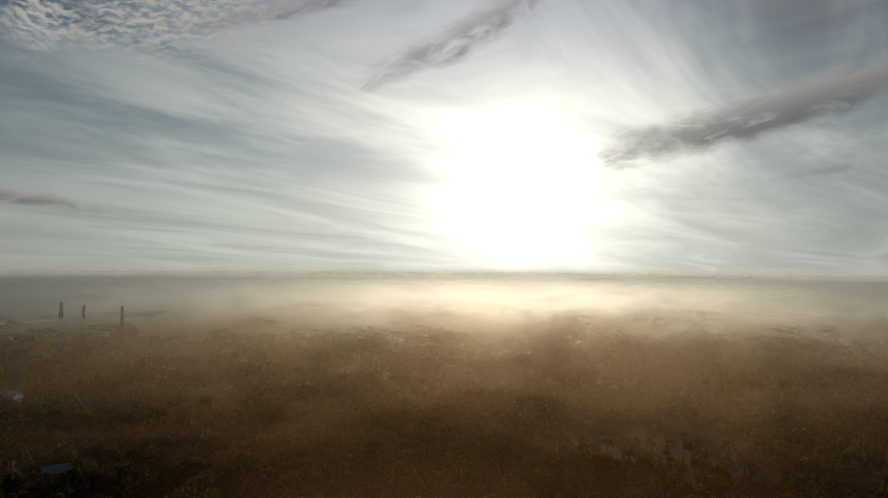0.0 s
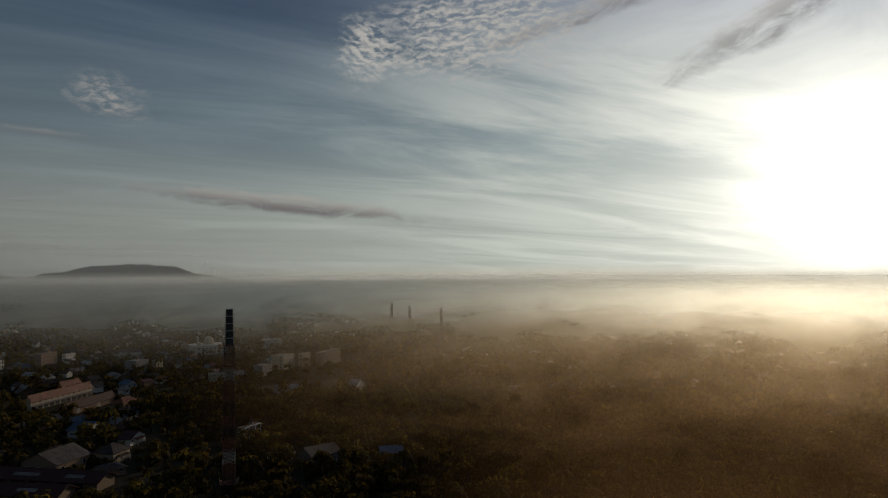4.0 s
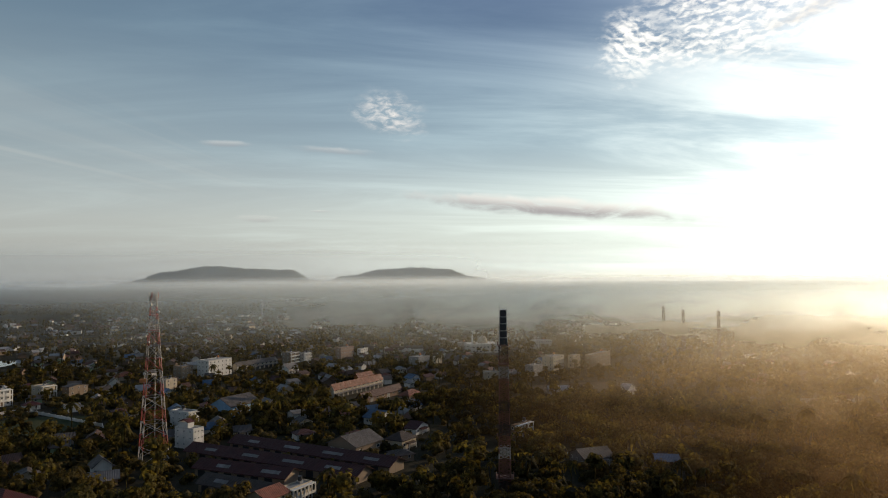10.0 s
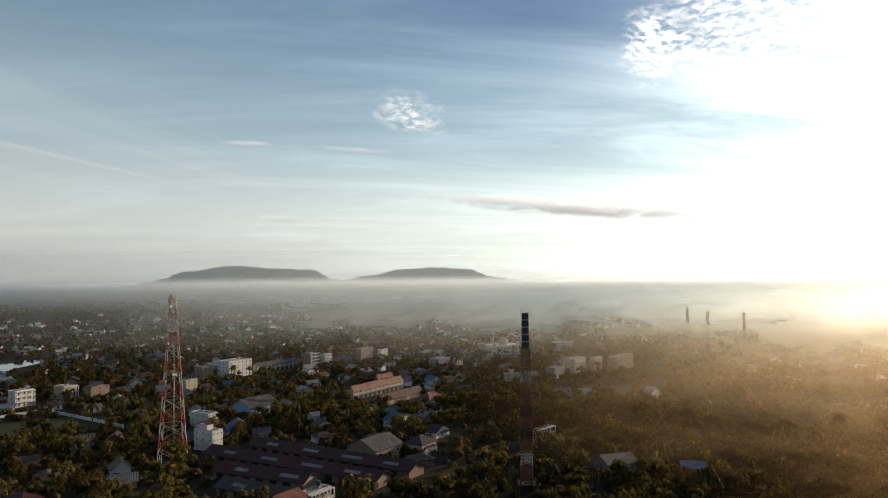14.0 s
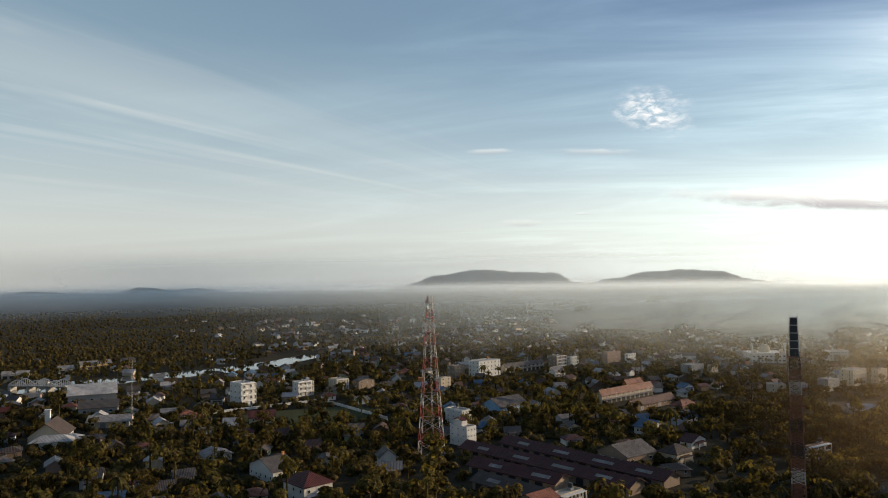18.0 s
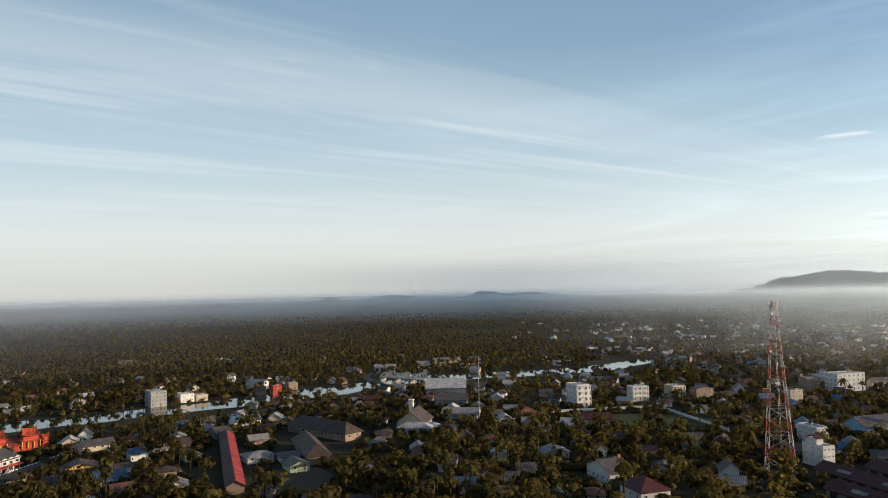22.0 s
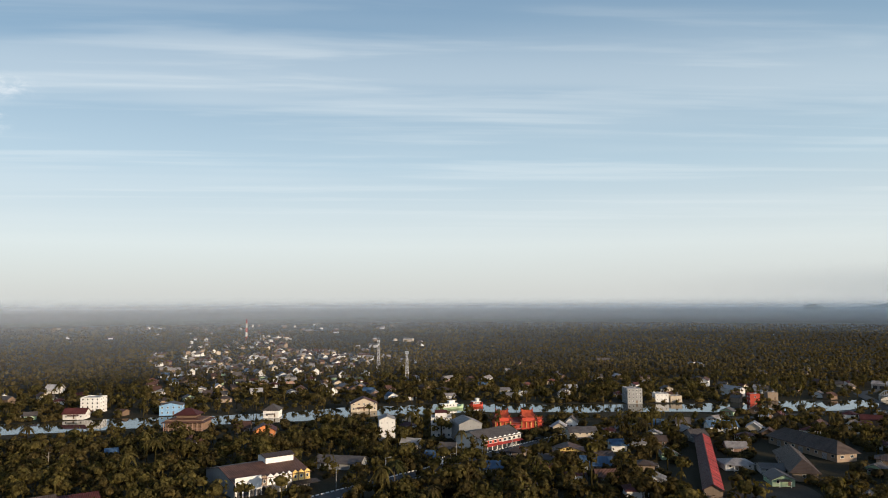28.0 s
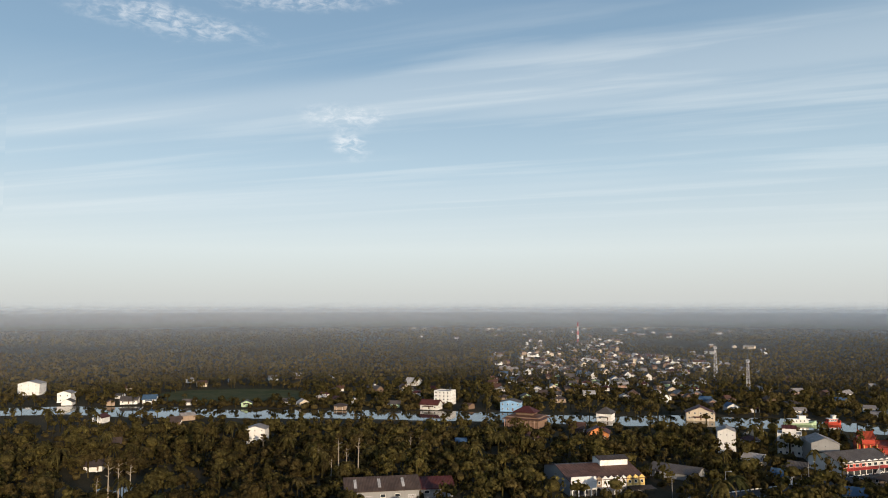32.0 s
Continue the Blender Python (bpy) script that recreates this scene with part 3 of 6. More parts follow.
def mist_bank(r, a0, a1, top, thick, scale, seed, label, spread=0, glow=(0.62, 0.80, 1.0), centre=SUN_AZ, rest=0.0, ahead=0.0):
    """an upright sheet round the plain that stands in for mist and haze"""
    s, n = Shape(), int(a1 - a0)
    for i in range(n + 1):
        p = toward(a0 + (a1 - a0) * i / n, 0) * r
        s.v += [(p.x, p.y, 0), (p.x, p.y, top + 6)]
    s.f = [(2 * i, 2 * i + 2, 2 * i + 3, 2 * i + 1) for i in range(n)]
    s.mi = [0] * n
    me = s.mesh("mist_bank", haze_sheet_material("mist_%d" % r, thick, top, scale, seed, centre, spread, glow, rest, ahead))
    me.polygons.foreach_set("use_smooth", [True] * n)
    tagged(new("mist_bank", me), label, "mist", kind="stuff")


# tints of the sheets: gold for sunlit haze, bluish to offset the warm sun
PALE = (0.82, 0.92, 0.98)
mist_bank(640, 92, 200, 76, 0.16, 0.006, 5, "sheet standing in for thin haze over the nearer woods", 66, PALE, 158)
mist_bank(1060, 80, 200, 76, 0.22, 0.006, 9, "sheet standing in for thin haze over the woods", 78, PALE, 158)
mist_bank(1500, -60, 200, 78, 0.42, 0.006, 3, "sheet standing in for thin mist low over the trees", 0, PALE)
mist_bank(2000, 50, 200, 78, 0.44, 0.005, 8, "sheet standing in for thin mist over the woods", 106, PALE, 156)
mist_bank(2700, -60, 200, 68, 0.52, 0.005, 11, "sheet standing in for thin mist low over the plain", 0, PALE)
mist_bank(3700, -60, 200, 50, 0.60, 0.003, 57, "sheet standing in for mist on the horizon", 0, PALE)
mist_bank(4060, 22, 114, 260, 0.42, 0.002, 51, "sheet standing in for mist before the hills", 48, (0.72, 0.84, 0.95), 66)
mist_bank(138, -60, 27, 60, 0.13, 0.024, 63, "thin mist sheet over the nearest trees, tinted golden as if sunlit", 33, (0.98, 0.56, 0.24), SUN_AZ, 0.0, 0.2)
mist_bank(262, -60, 48, 66, 0.20, 0.020, 61, "thin mist sheet over the near trees, tinted golden as if sunlit", 52, (0.98, 0.63, 0.31), SUN_AZ, 0.0, 0.22)
mist_bank(355, -60, 50, 72, 0.27, 0.017, 64, "mist sheet over the trees, tinted golden as if sunlit", 55, (0.96, 0.74, 0.46), SUN_AZ, 0.0, 0.35)
mist_bank(525, -60, 80, 74, 0.36, 0.015, 66, "mist sheet over the trees, tinted pale gold as if sunlit", 85, (0.92, 0.86, 0.68), SUN_AZ, 0.0, 0.6)
mist_bank(730, -60, 90, 73, 0.66, 0.014, 67, "pale tinted mist sheet over the trees", 98, (0.80, 0.92, 0.96), SUN_AZ, 0.0, 0.85)
mist_bank(1000, -60, 88, 70, 0.74, 0.011, 71, "bright tinted mist sheet over the plain", 92, (0.74, 0.92, 1.0), SUN_AZ, 0.0, 0.85)



# ---- buildings ----
def window_mesh(w, h, wall="trim"):
    """a frame and its pane, set back, in one piece"""
    s = Shape()
    x, i = w / 2, 0.1
    rings = [[(-x, 0, 0), (x, 0, 0), (x, 0, h), (-x, 0, h)], [(-x, -0.14, 0), (x, -0.14, 0), (x, -0.14, h), (-x, -0.14, h)],
             [(-x + i, -0.14, i), (x - i, -0.14, i), (x - i, -0.14, h - i), (-x + i, -0.14, h - i)], [(-x + i, -0.03, i), (x - i, -0.03, i), (x - i, -0.03, h - i), (-x + i, -0.03, h - i)]]
    s.v = [p for ring in rings for p in ring]
    for r in range(3):
        for j in range(4):
            k = (j + 1) % 4
            s.f.append((r * 4 + j, r * 4 + k, r * 4 + 4 + k, r * 4 + 4 + j))
            s.mi.append(0)
    s.f.append((12, 13, 14, 15))
    s.mi.append(1)
    return s.mesh("window", MAT[wall], MAT["glass"])


def stacked(w, d, steps):
    """a body of one piece, whose outline steps out and in as it rises: steps are (outset, height)"""
    s = Shape()
    for o, z in steps:
        s.v += [(-w / 2 - o, -d / 2 - o, z), (w / 2 + o, -d / 2 - o, z), (w / 2 + o, d / 2 + o, z), (-w / 2 - o, d / 2 + o, z)]
    for i in range(len(steps) - 1):
        for j in range(4):
            k = (j + 1) % 4
            s.f.append((i * 4 + j, i * 4 + k, i * 4 + 4 + k, i * 4 + 4 + j))
    n = len(s.v)
    s.f += [(3, 2, 1, 0), (n - 4, n - 3, n - 2, n - 1)]
    s.mi = [0] * len(s.f)
    return s


WINDOW = {"small": window_mesh(1.1, 1.2), "wide": window_mesh(2.0, 1.3), "slit": window_mesh(0.6, 0.5, "concrete")}
DOOR = Shape().box(-0.5, -0.08, 0, 0.5, 0, 2.1).mesh("door", MAT["wood"])


def gable_roof(w, d, eave, ridge, over=0.7, along=True):
    """two slopes with thickness, in one piece; the ridge runs along x, or along y"""
    k = (ridge - eave) / ((d if along else w) / 2)
    lo, hi, t = eave - k * over + 0.12, ridge + 0.14, 0.2
    if along:
        x, y = w / 2 + over, d / 2 + over
        ring = [(-y, lo), (0, hi), (y, lo), (y, lo - t), (0, hi - t), (-y, lo - t)]
        a, b = [(-x, q, z) for q, z in ring], [(x, q, z) for q, z in ring]
    else:
        x, y = w / 2 + over, d / 2 + over
        ring = [(x, lo), (0, hi), (-x, lo), (-x, lo - t), (0, hi - t), (x, lo - t)]
        a, b = [(q, -y, z) for q, z in ring], [(q, y, z) for q, z in ring]
    s = Shape()
    s.v = a + b
    s.f = [(i, (i + 1) % 6, (i + 1) % 6 + 6, i + 6) for i in range(6)] + [(0, 5, 4, 1), (1, 4, 3, 2), (6, 7, 10, 11), (7, 8, 9, 10)]
    s.mi = [0] * len(s.f)
    return s


def hip_roof(w, d, eave, ridge, over=0.7):
    """four slopes with thickness, in one piece"""
    x, y, e = w / 2 + over, d / 2 + over, eave - 0.1
    r = max(0.3, abs(w - d) / 2)
    a, b = ((-r, 0, ridge), (r, 0, ridge)) if w >= d else ((0, -r, ridge), (0, r, ridge))
    s = Shape()
    s.v = [(-x, -y, e), (x, -y, e), (x, y, e), (-x, y, e), a, b] + [(-x, -y, e - 0.2), (x, -y, e - 0.2), (x, y, e - 0.2), (-x, y, e - 0.2)]
    s.f = [(0, 1, 5, 4), (1, 2, 5), (2, 3, 4, 5), (3, 0, 4)] if w >= d else [(0, 1, 4), (1, 2, 5, 4), (2, 3, 5), (3, 0, 4, 5)]
    s.f += [(i + 6, (i + 1) % 4 + 6, (i + 1) % 4, i) for i in range(4)] + [(9, 8, 7, 6)]
    s.mi = [0] * len(s.f)
    return s


def gable_walls(w, d, eave, ridge, along=True):
    """walls with pointed ends, in one piece"""
    x, y = w / 2, d / 2
    if along:
        a, b = [(-x, y, 0), (-x, -y, 0), (-x, -y, eave), (-x, 0, ridge), (-x, y, eave)], [(x, y, 0), (x, -y, 0), (x, -y, eave), (x, 0, ridge), (x, y, eave)]
    else:
        a, b = [(-x, -y, 0), (x, -y, 0), (x, -y, eave), (0, -y, ridge), (-x, -y, eave)], [(-x, y, 0), (x, y, 0), (x, y, eave), (0, y, ridge), (-x, y, eave)]
    s = Shape()
    s.v = a + b
    s.f = [(0, 1, 2, 3, 4), (9, 8, 7, 6, 5)] + [(i, i + 5, (i + 1) % 5 + 5, (i + 1) % 5) for i in range(5)]
    s.mi = [0] * 7
    return s


def openings(ob, w, d, floors, fh, kind="small", cols=0, door=True, faces="flrb", z0=0.9):
    """windows on the faces: front, left, right, back"""
    for face, span, dist, turn in (("f", w, d / 2, 0), ("b", w, d / 2, 180), ("l", d, w / 2, -90), ("r", d, w / 2, 90)):
        if face not in faces:
            continue
        n = cols if cols and face in "fb" else max(1, int(span / 3.4))
        for i in range(floors):
            for j in range(n):
                u = (j + 0.5) / n * span - span / 2
                if door and face == "f" and i == 0 and j == n // 2:
                    part("door", DOOR, "wood", ob, at=pose(0, 0, 0, 0, 0, turn) @ pose(u, -dist, 0.4))
                else:
                    part("window", WINDOW[kind], "trim", ob, at=pose(0, 0, 0, 0, 0, turn) @ pose(u, -dist, i * fh + z0))


def house(x, y, yaw, w, d, h, roof, wall, label, hip=False, turned=False, eave=0.58, chimney=False, group="", take=True):
    w, d = w * 0.92, d * 0.9
    ob = thing("house", x, y, yaw, label, "house", group, radius=max(w, d) * 0.6 if take else 0)
    h = max(h * 0.95, 3.9)
    e = max(2.8, h * eave)
    if hip:
        part("wall", stacked(w, d, ((0.15, 0), (0.15, 0.4), (0, 0.4), (0, e))), wall, ob)
        part("roof", hip_roof(w, d, e, h), roof, ob)
    else:
        part("wall", gable_walls(w, d, e, h, not turned), wall, ob)
        part("roof", gable_roof(w, d, e, h, 0.7, not turned), roof, ob)
    openings(ob, w, d, 2 if e > 5 else 1, 2.9, faces="fr" if group else "flr", z0=1.3)
    s = Shape().slab([(-w * 0.28, -d / 2 - 2.2, 2.5), (w * 0.28, -d / 2 - 2.2, 2.5), (w * 0.28, -d / 2 + 0.0, 2.85), (-w * 0.28, -d / 2 + 0.0, 2.85)], (0, 0, -0.1))
    porch = part("porch_roof", s, roof, ob)
    for u in (-0.25, 0.25):
        part("post", Shape().box(u * w - 0.09, -d / 2 - 2.05, 0, u * w + 0.09, -d / 2 - 1.87, 2.45), "trim", porch)
    if chimney:
        part("chimney", Shape().box(w / 2 - 0.9, -0.5, h * 0.4, w / 2 - 0.1, 0.4, h + 0.9).box(w / 2 - 1.0, -0.6, h + 0.9, w / 2, 0.5, h + 1.1), "orange", ob, "red brick chimney")
    return ob


def hall(x, y, yaw, w, d, h, roof, wall, label, hip=False, gable=False, long=False):
    ob = thing("hall", x, y, yaw, label, "hall", radius=max(w, d) * 0.55)
    h = max(h, 5.0)
    e = h * (0.45 if hip else 0.6)
    if hip:
        part("wall", Shape().box(-w / 2, -d / 2, 0, w / 2, d / 2, e), wall, ob)
        part("roof", hip_roof(w, d, e, h, 1.2), roof, ob)
    else:
        part("wall", gable_walls(w, d, e, h, True), wall, ob)
        part("roof", gable_roof(w, d, e, h, 0.8, True), roof, ob)
    n = max(2, int(w / 5))
    for i in range(n):
        u = (i + 0.5) / n * w - w / 2
        if i % 3 == 1:
            s = Shape().box(-1.5, -0.08, 0, 1.5, 0, 2.8)
            for j in range(7):
                s.box(-1.45, -0.12, 0.2 + j * 0.36, 1.45, -0.07, 0.28 + j * 0.36, 1)
            part("roller_door", s, ("steel_grey", "dark"), ob, at=pose(u, -d / 2, 0.0))
        else:
            part("window", WINDOW["wide"], "trim", ob, at=pose(u, -d / 2, e * 0.42))
    for i in range(max(1, int(d / 5))):
        for sx, turn in ((-1, -90), (1, 90)):
            part("window", WINDOW["wide"], "trim", ob, at=pose(sx * w / 2, (i + 0.5) / max(1, int(d / 5)) * d - d / 2, e * 0.42, 0, 0, turn))
    if long:
        s = Shape()
        for i in range(int(w / 7)):
            s.box(-w / 2 + 3 + i * 7, -d * 0.3, 0, -w / 2 + 4.6 + i * 7, -d * 0.3 + 0.1, 0.1)
        k = (h - e) / (d / 2)
        for i in range(int(w / 9)):
            x0 = -w / 2 + 3 + i * 9
            q = Shape().slab([(x0, -d * 0.42, e + k * d * 0.08 + 0.2), (x0 + 1.1, -d * 0.42, e + k * d * 0.08 + 0.2), (x0 + 1.1, -d * 0.1, e + k * d * 0.4 + 0.2), (x0, -d * 0.1, e + k * d * 0.4 + 0.2)], (0, 0, -0.05))
            part("roof_sheet", q, "r_pale", ob, "pale replaced roof sheet")
    return ob


def row(x, y, yaw, w, d, h, roof, wall, label, two=False):
    """a terrace of shops under one roof"""
    ob = thing("shophouse_row", x, y, yaw, label, "row", radius=max(w, d) * 0.55)
    h = max(h, 4.6)
    e = h * 0.68
    part("wall", gable_walls(w, d, e, h, True), wall, ob)
    part("roof", gable_roof(w, d, e, h, 0.6, True), roof, ob)
    aw = Shape().slab([(-w / 2, -d / 2 - 2, 2.5), (w / 2, -d / 2 - 2, 2.5), (w / 2, -d / 2, 2.9), (-w / 2, -d / 2, 2.9)], (0, 0, -0.1))
    part("awning", aw, "r_zinc", ob)
    n = max(2, int(w / 4.5))
    for i in range(n + 1):
        u = i / n * w - w / 2
        part("pillar", Shape().box(-0.18, -0.1, 0, 0.18, 0.12, e), "trim", ob, at=pose(u, -d / 2 - 0.1, 0))
    for i in range(n):
        u = (i + 0.5) / n * w - w / 2
        part("shopfront", Shape().box(-1.5, -0.05, 0, 1.5, 0, 2.3).box(-1.6, -0.1, 2.3, 1.6, 0, 2.45, 1), ("dark", "trim"), ob, at=pose(u, -d / 2, 0))
        if two or e > 4.4:
            part("window", WINDOW["wide"], "trim", ob, at=pose(u, -d / 2, e - 1.6))
    return ob


def block(x, y, yaw, w, d, h, floors, wall, label, balcony=False, slits=False, cap=False, gable=False, low=False, cols=0):
    w, d = w * 0.9, d * 0.82
    ob = thing("building", x, y, yaw, label, "building", radius=max(w, d) * 0.62)
    h = max(h * 0.92, floors * 2.45 + 0.5)
    fh = (h - 0.7) / floors
    steps = [(0.2, 0), (0.2, 0.35), (0, 0.35)]
    for i in range(1, floors + 1):
        steps += [(0, i * fh - 0.18), (0.1, i * fh - 0.18), (0.1, i * fh + 0.0), (0, i * fh + 0.0)]
    s = stacked(w, d, steps)
    part("wall", s, wall, ob)
    top = floors * fh
    if gable or low:
        part("roof", gable_roof(w, d, top, top + min(2.4, d * 0.16), 0.4, False), "r_zinc" if gable else "r_grey", ob)
        for gy, gt in ((-d / 2, 0.2), (d / 2, -0.2)):
            part("gable_wall", Shape().slab([(-w / 2, gy, top), (w / 2, gy, top), (0, gy, top + min(2.4, d * 0.16))], (0, gt, 0)), wall, ob)
    else:
        r = Shape().box(-w / 2 + 0.25, -d / 2 + 0.25, top, w / 2 - 0.25, d / 2 - 0.25, top + 0.12)
        part("roof", r, "concrete", ob)
        p = Shape()
        for q in ((-w / 2, -d / 2, w / 2, -d / 2 + 0.25), (-w / 2, d / 2 - 0.25, w / 2, d / 2), (-w / 2, -d / 2 + 0.25, -w / 2 + 0.25, d / 2 - 0.25), (w / 2 - 0.25, -d / 2 + 0.25, w / 2, d / 2 - 0.25)):
            p.box(q[0], q[1], top + 0.04, q[2], q[3], top + 0.6)
        part("parapet", p, wall, ob)
        if cap:
            c = part("roof_room", Shape().box(-w * 0.3, -d * 0.1, top + 0.12, w * 0.28, d * 0.4, top + 2.6), wall, ob)
            part("roof_cap", gable_roof(w * 0.58, d * 0.5, top + 2.6, top + 3.7, 0.3).mesh("roof_cap", MAT["r_red"]), "r_red", c, at=pose(-w * 0.01, d * 0.15, 0))
        else:
            tank = part("water_tank", Shape().bar((w * 0.25, d * 0.2, top + 0.9), (w * 0.25, d * 0.2, top + 2.3), 0.75, 0, 10).box(w * 0.25 - 0.8, d * 0.2 - 0.8, top + 0.12, w * 0.25 + 0.8, d * 0.2 + 0.8, top + 0.9, 1), ("orange" if w > 14 else "black", "steel_grey"), ob)
    if slits:
        openings(ob, w, d, floors, fh, "slit", 3, False, "flr", 1.6)
        part("door", DOOR, "wood", ob, at=pose(w * 0.2, -d / 2, 0.35))
    else:
        openings(ob, w, d, floors, fh, "small", cols, True, "flr", 1.2)
    if balcony:
        n = cols or max(2, int(w / 4))
        for i in range(1, floors):
            part("balcony", Shape().box(-w / 2, -d / 2 - 1.5, i * fh - 0.2, w / 2, -d / 2 - 0.1, i * fh).box(-w / 2, -d / 2 - 1.5, i * fh, w / 2, -d / 2 - 1.4, i * fh + 0.75), "trim", ob)
        for i in range(n + 1):
            part("pillar", Shape().box(-0.2, 0, 0, 0.2, 0.3, top), "trim", ob, at=pose(i / n * w - w / 2, -d / 2 - 1.55, 0))
        part("canopy", Shape().box(-w / 2 - 0.2, -d / 2 - 1.6, top - 0.05, w / 2 + 0.2, -d / 2 - 0.1, top + 0.25), "trim", ob)
    return ob



# ---- the larger buildings ----
block(-459.8, 88.5, 110, 10.1, 15.6, 15.4, 4, "white", "white four-storey hotel with balconies beside the sports field", balcony=True)
block(-476.5, 130.2, 108, 12.0, 8.2, 10.6, 3, "white", "white three-storey building with framed balconies", balcony=True)
block(-489.7, 158.5, 105, 9.9, 11.9, 8.5, 2, "cream", "two-storey building with cream framed balconies", balcony=True)
block(-485.5, 175.6, 106, 14.5, 8.0, 6.9, 2, "tan", "brown two-storey building beside the field", low=True)
house(-400.9, 87.2, 79, 14.2, 11.0, 6.3, "r_red", "cream", "cream pavilion with a dark red roof at the sports field")
hall(-518.2, 7.8, 88, 26.6, 26.0, 12.1, "r_pale", "grey", "market hall with pale blue-grey sheet roof")
hall(-474.3, 10.4, 84, 19.9, 16.0, 7.8, "r_grey", "grey", "low hall with grey sheet roof")
hall(-430.2, 14.9, 75, 20.5, 11.0, 5.8, "r_zinc", "cream", "long low building with pale wall and zinc roof", long=True)
# yellow wall colour holds the warm light of the low sun
row(-721.5, 12.6, 105, 25.6, 10.0, 7.2, "r_zinc", "yellow", "long riverside warehouse with its front coloured sunlit yellow")
row(-704.1, -9.8, 100, 11.4, 10.0, 6.0, "r_zinc", "cream", "riverside shophouse with sunlit front")
row(-736.7, 40.2, 100, 10.6, 10.0, 6.6, "r_grey", "cream", "riverside shophouse with pale front")
row(-688.3, -44.9, 87, 18.6, 10.0, 5.7, "r_zinc", "white", "white long building by the bridge")
hall(-389.0, -59.0, 48, 46.0, 10.5, 8.6, "r_brown", "tan", "large school hall with a grey hipped roof", hip=True)
hall(-344.0, -58.5, 18.5, 42.0, 9.5, 8.2, "r_brown", "tan", "wing of the school with grey hipped roof", hip=True)
house(-327.2, 51.3, 98, 11.8, 11.0, 4.6, "r_zinc", "white", "white gabled house among trees", turned=True)
house(-286.4, 65.9, 106, 10.6, 20.0, 8.4, "r_grey", "white", "white house with grey sheet roof and red chimney", chimney=True)
house(-251.4, 69.7, 106, 12.1, 14.7, 10.5, "r_red", "white", "white two-storey villa with a dark red hipped roof", hip=True, eave=0.66)
block(-342.4, 174.7, 104, 7.2, 15.8, 8.7, 3, "white", "weathered white swiftlet house with small openings", slits=True)
block(-299.3, 154.7, 104, 6.3, 13.9, 9.8, 3, "white", "white swiftlet house with a dark red roof cap", slits=True, cap=True)
hall(-354.5, 209.5, 105, 20.6, 14.3, 9.4, "r_grey", "blue", "hall with blue end wall and grey roof")
hall(-237.9, 196.1, 100, 16.7, 15.1, 8.3, "r_grey", "tan", "concrete warehouse with grey roof", gable=True)
house(-230.9, 215.4, 102, 11.5, 9.5, 7.2, "r_brown", "cream", "cream house with brown hipped roof", hip=True)
house(-245.5, 239.3, 104, 12.2, 6.2, 5.7, "r_red", "white", "white house with gabled porch and dark red roof", turned=True)
house(-276.8, 243.5, 104, 14.8, 9.9, 6.5, "r_blue", "white", "white gabled house with blue sheet roof", turned=True)
row(-357.4, 296.3, 104, 50.7, 3.5, 8.2, "r_terra", "cream", "long building with orange-red roof and cream veranda")
# orange is the sunlight on this wall, put into its base colour
row(-389.0, 328.4, 104, 16.8, 3.3, 6.4, "r_terra", "orange", "low building with its wall coloured sunlit orange")
hall(-328.6, 290.1, 104, 39.8, 4.1, 6.2, "r_red", "brown", "long low hall with dark red roof")
house(-311.0, 297.7, 104, 14.3, 7.6, 6.7, "r_terra", "tan", "house with faded terracotta roof", hip=True)
block(-498.0, 277.9, 104, 24.7, 14.2, 13.3, 4, "white", "white four-storey apartment block with sunlit front", cols=6)
block(-497.1, 253.0, 104, 11.6, 10.2, 10.7, 3, "tan", "brown three-storey block of shops")
row(-506.1, 317.4, 104, 43.6, 4.8, 7.3, "r_grey", "cream", "terrace of two-storey shophouses", two=True)
block(-504.0, 348.4, 104, 11.8, 10.4, 11.9, 4, "tan", "tan four-storey building with balconies", balcony=True)
block(-501.3, 361.8, 104, 8.7, 3.9, 10.2, 3, "white", "narrow white three-storey building", balcony=True)
house(-462.4, 317.8, 104, 12.0, 11.6, 8.1, "r_zinc", "white", "white two-storey house with tiered zinc roof", eave=0.6)
block(-511.5, 410.3, 104, 20.5, 7.2, 10.6, 3, "pink", "pink-brown three-storey building with flat roof")
block(-516.9, 435.6, 104, 13.0, 4.4, 6.6, 2, "white", "white two-storey shop building with parapet")
block(-411.6, 404.1, 100, 16.7, 11.4, 10.1, 3, "grey", "grey three-storey building with rows of windows")
block(-407.5, 420.1, 102, 9.4, 4.2, 8.6, 3, "cream", "cream three-storey building with small windows")
block(-455.2, 221.6, 104, 9.9, 6.5, 8.3, 3, "cream", "cream three-storey building behind the tower")
block(-325.9, 461.9, 98, 19.4, 11.2, 11.6, 4, "cream", "cream four-storey building with vertical bands", cols=6)
block(-318.2, 426.9, 98, 15.0, 8.5, 8.2, 3, "grey", "grey three-storey building with flat roof")
block(-322.5, 484.5, 98, 13.9, 5.2, 10.3, 3, "cream", "cream three-storey building with small windows")
block(-307.8, 495.3, 98, 39.8, 6.3, 12.1, 3, "tan", "brown terrace of three-storey shophouses", cols=7)
block(-486.8, 534.9, 62, 17.4, 12.0, 6.2, 2, "grey", "low grey building near the mosque")
block(-422.1, 577.9, 66, 18.9, 14.0, 9.1, 3, "white", "pale three-storey building in the haze", cols=7)
house(-225.9, 396.2, 96, 13.0, 5.6, 6.9, "r_pale", "white", "white gabled warehouse with pale roof", turned=True)
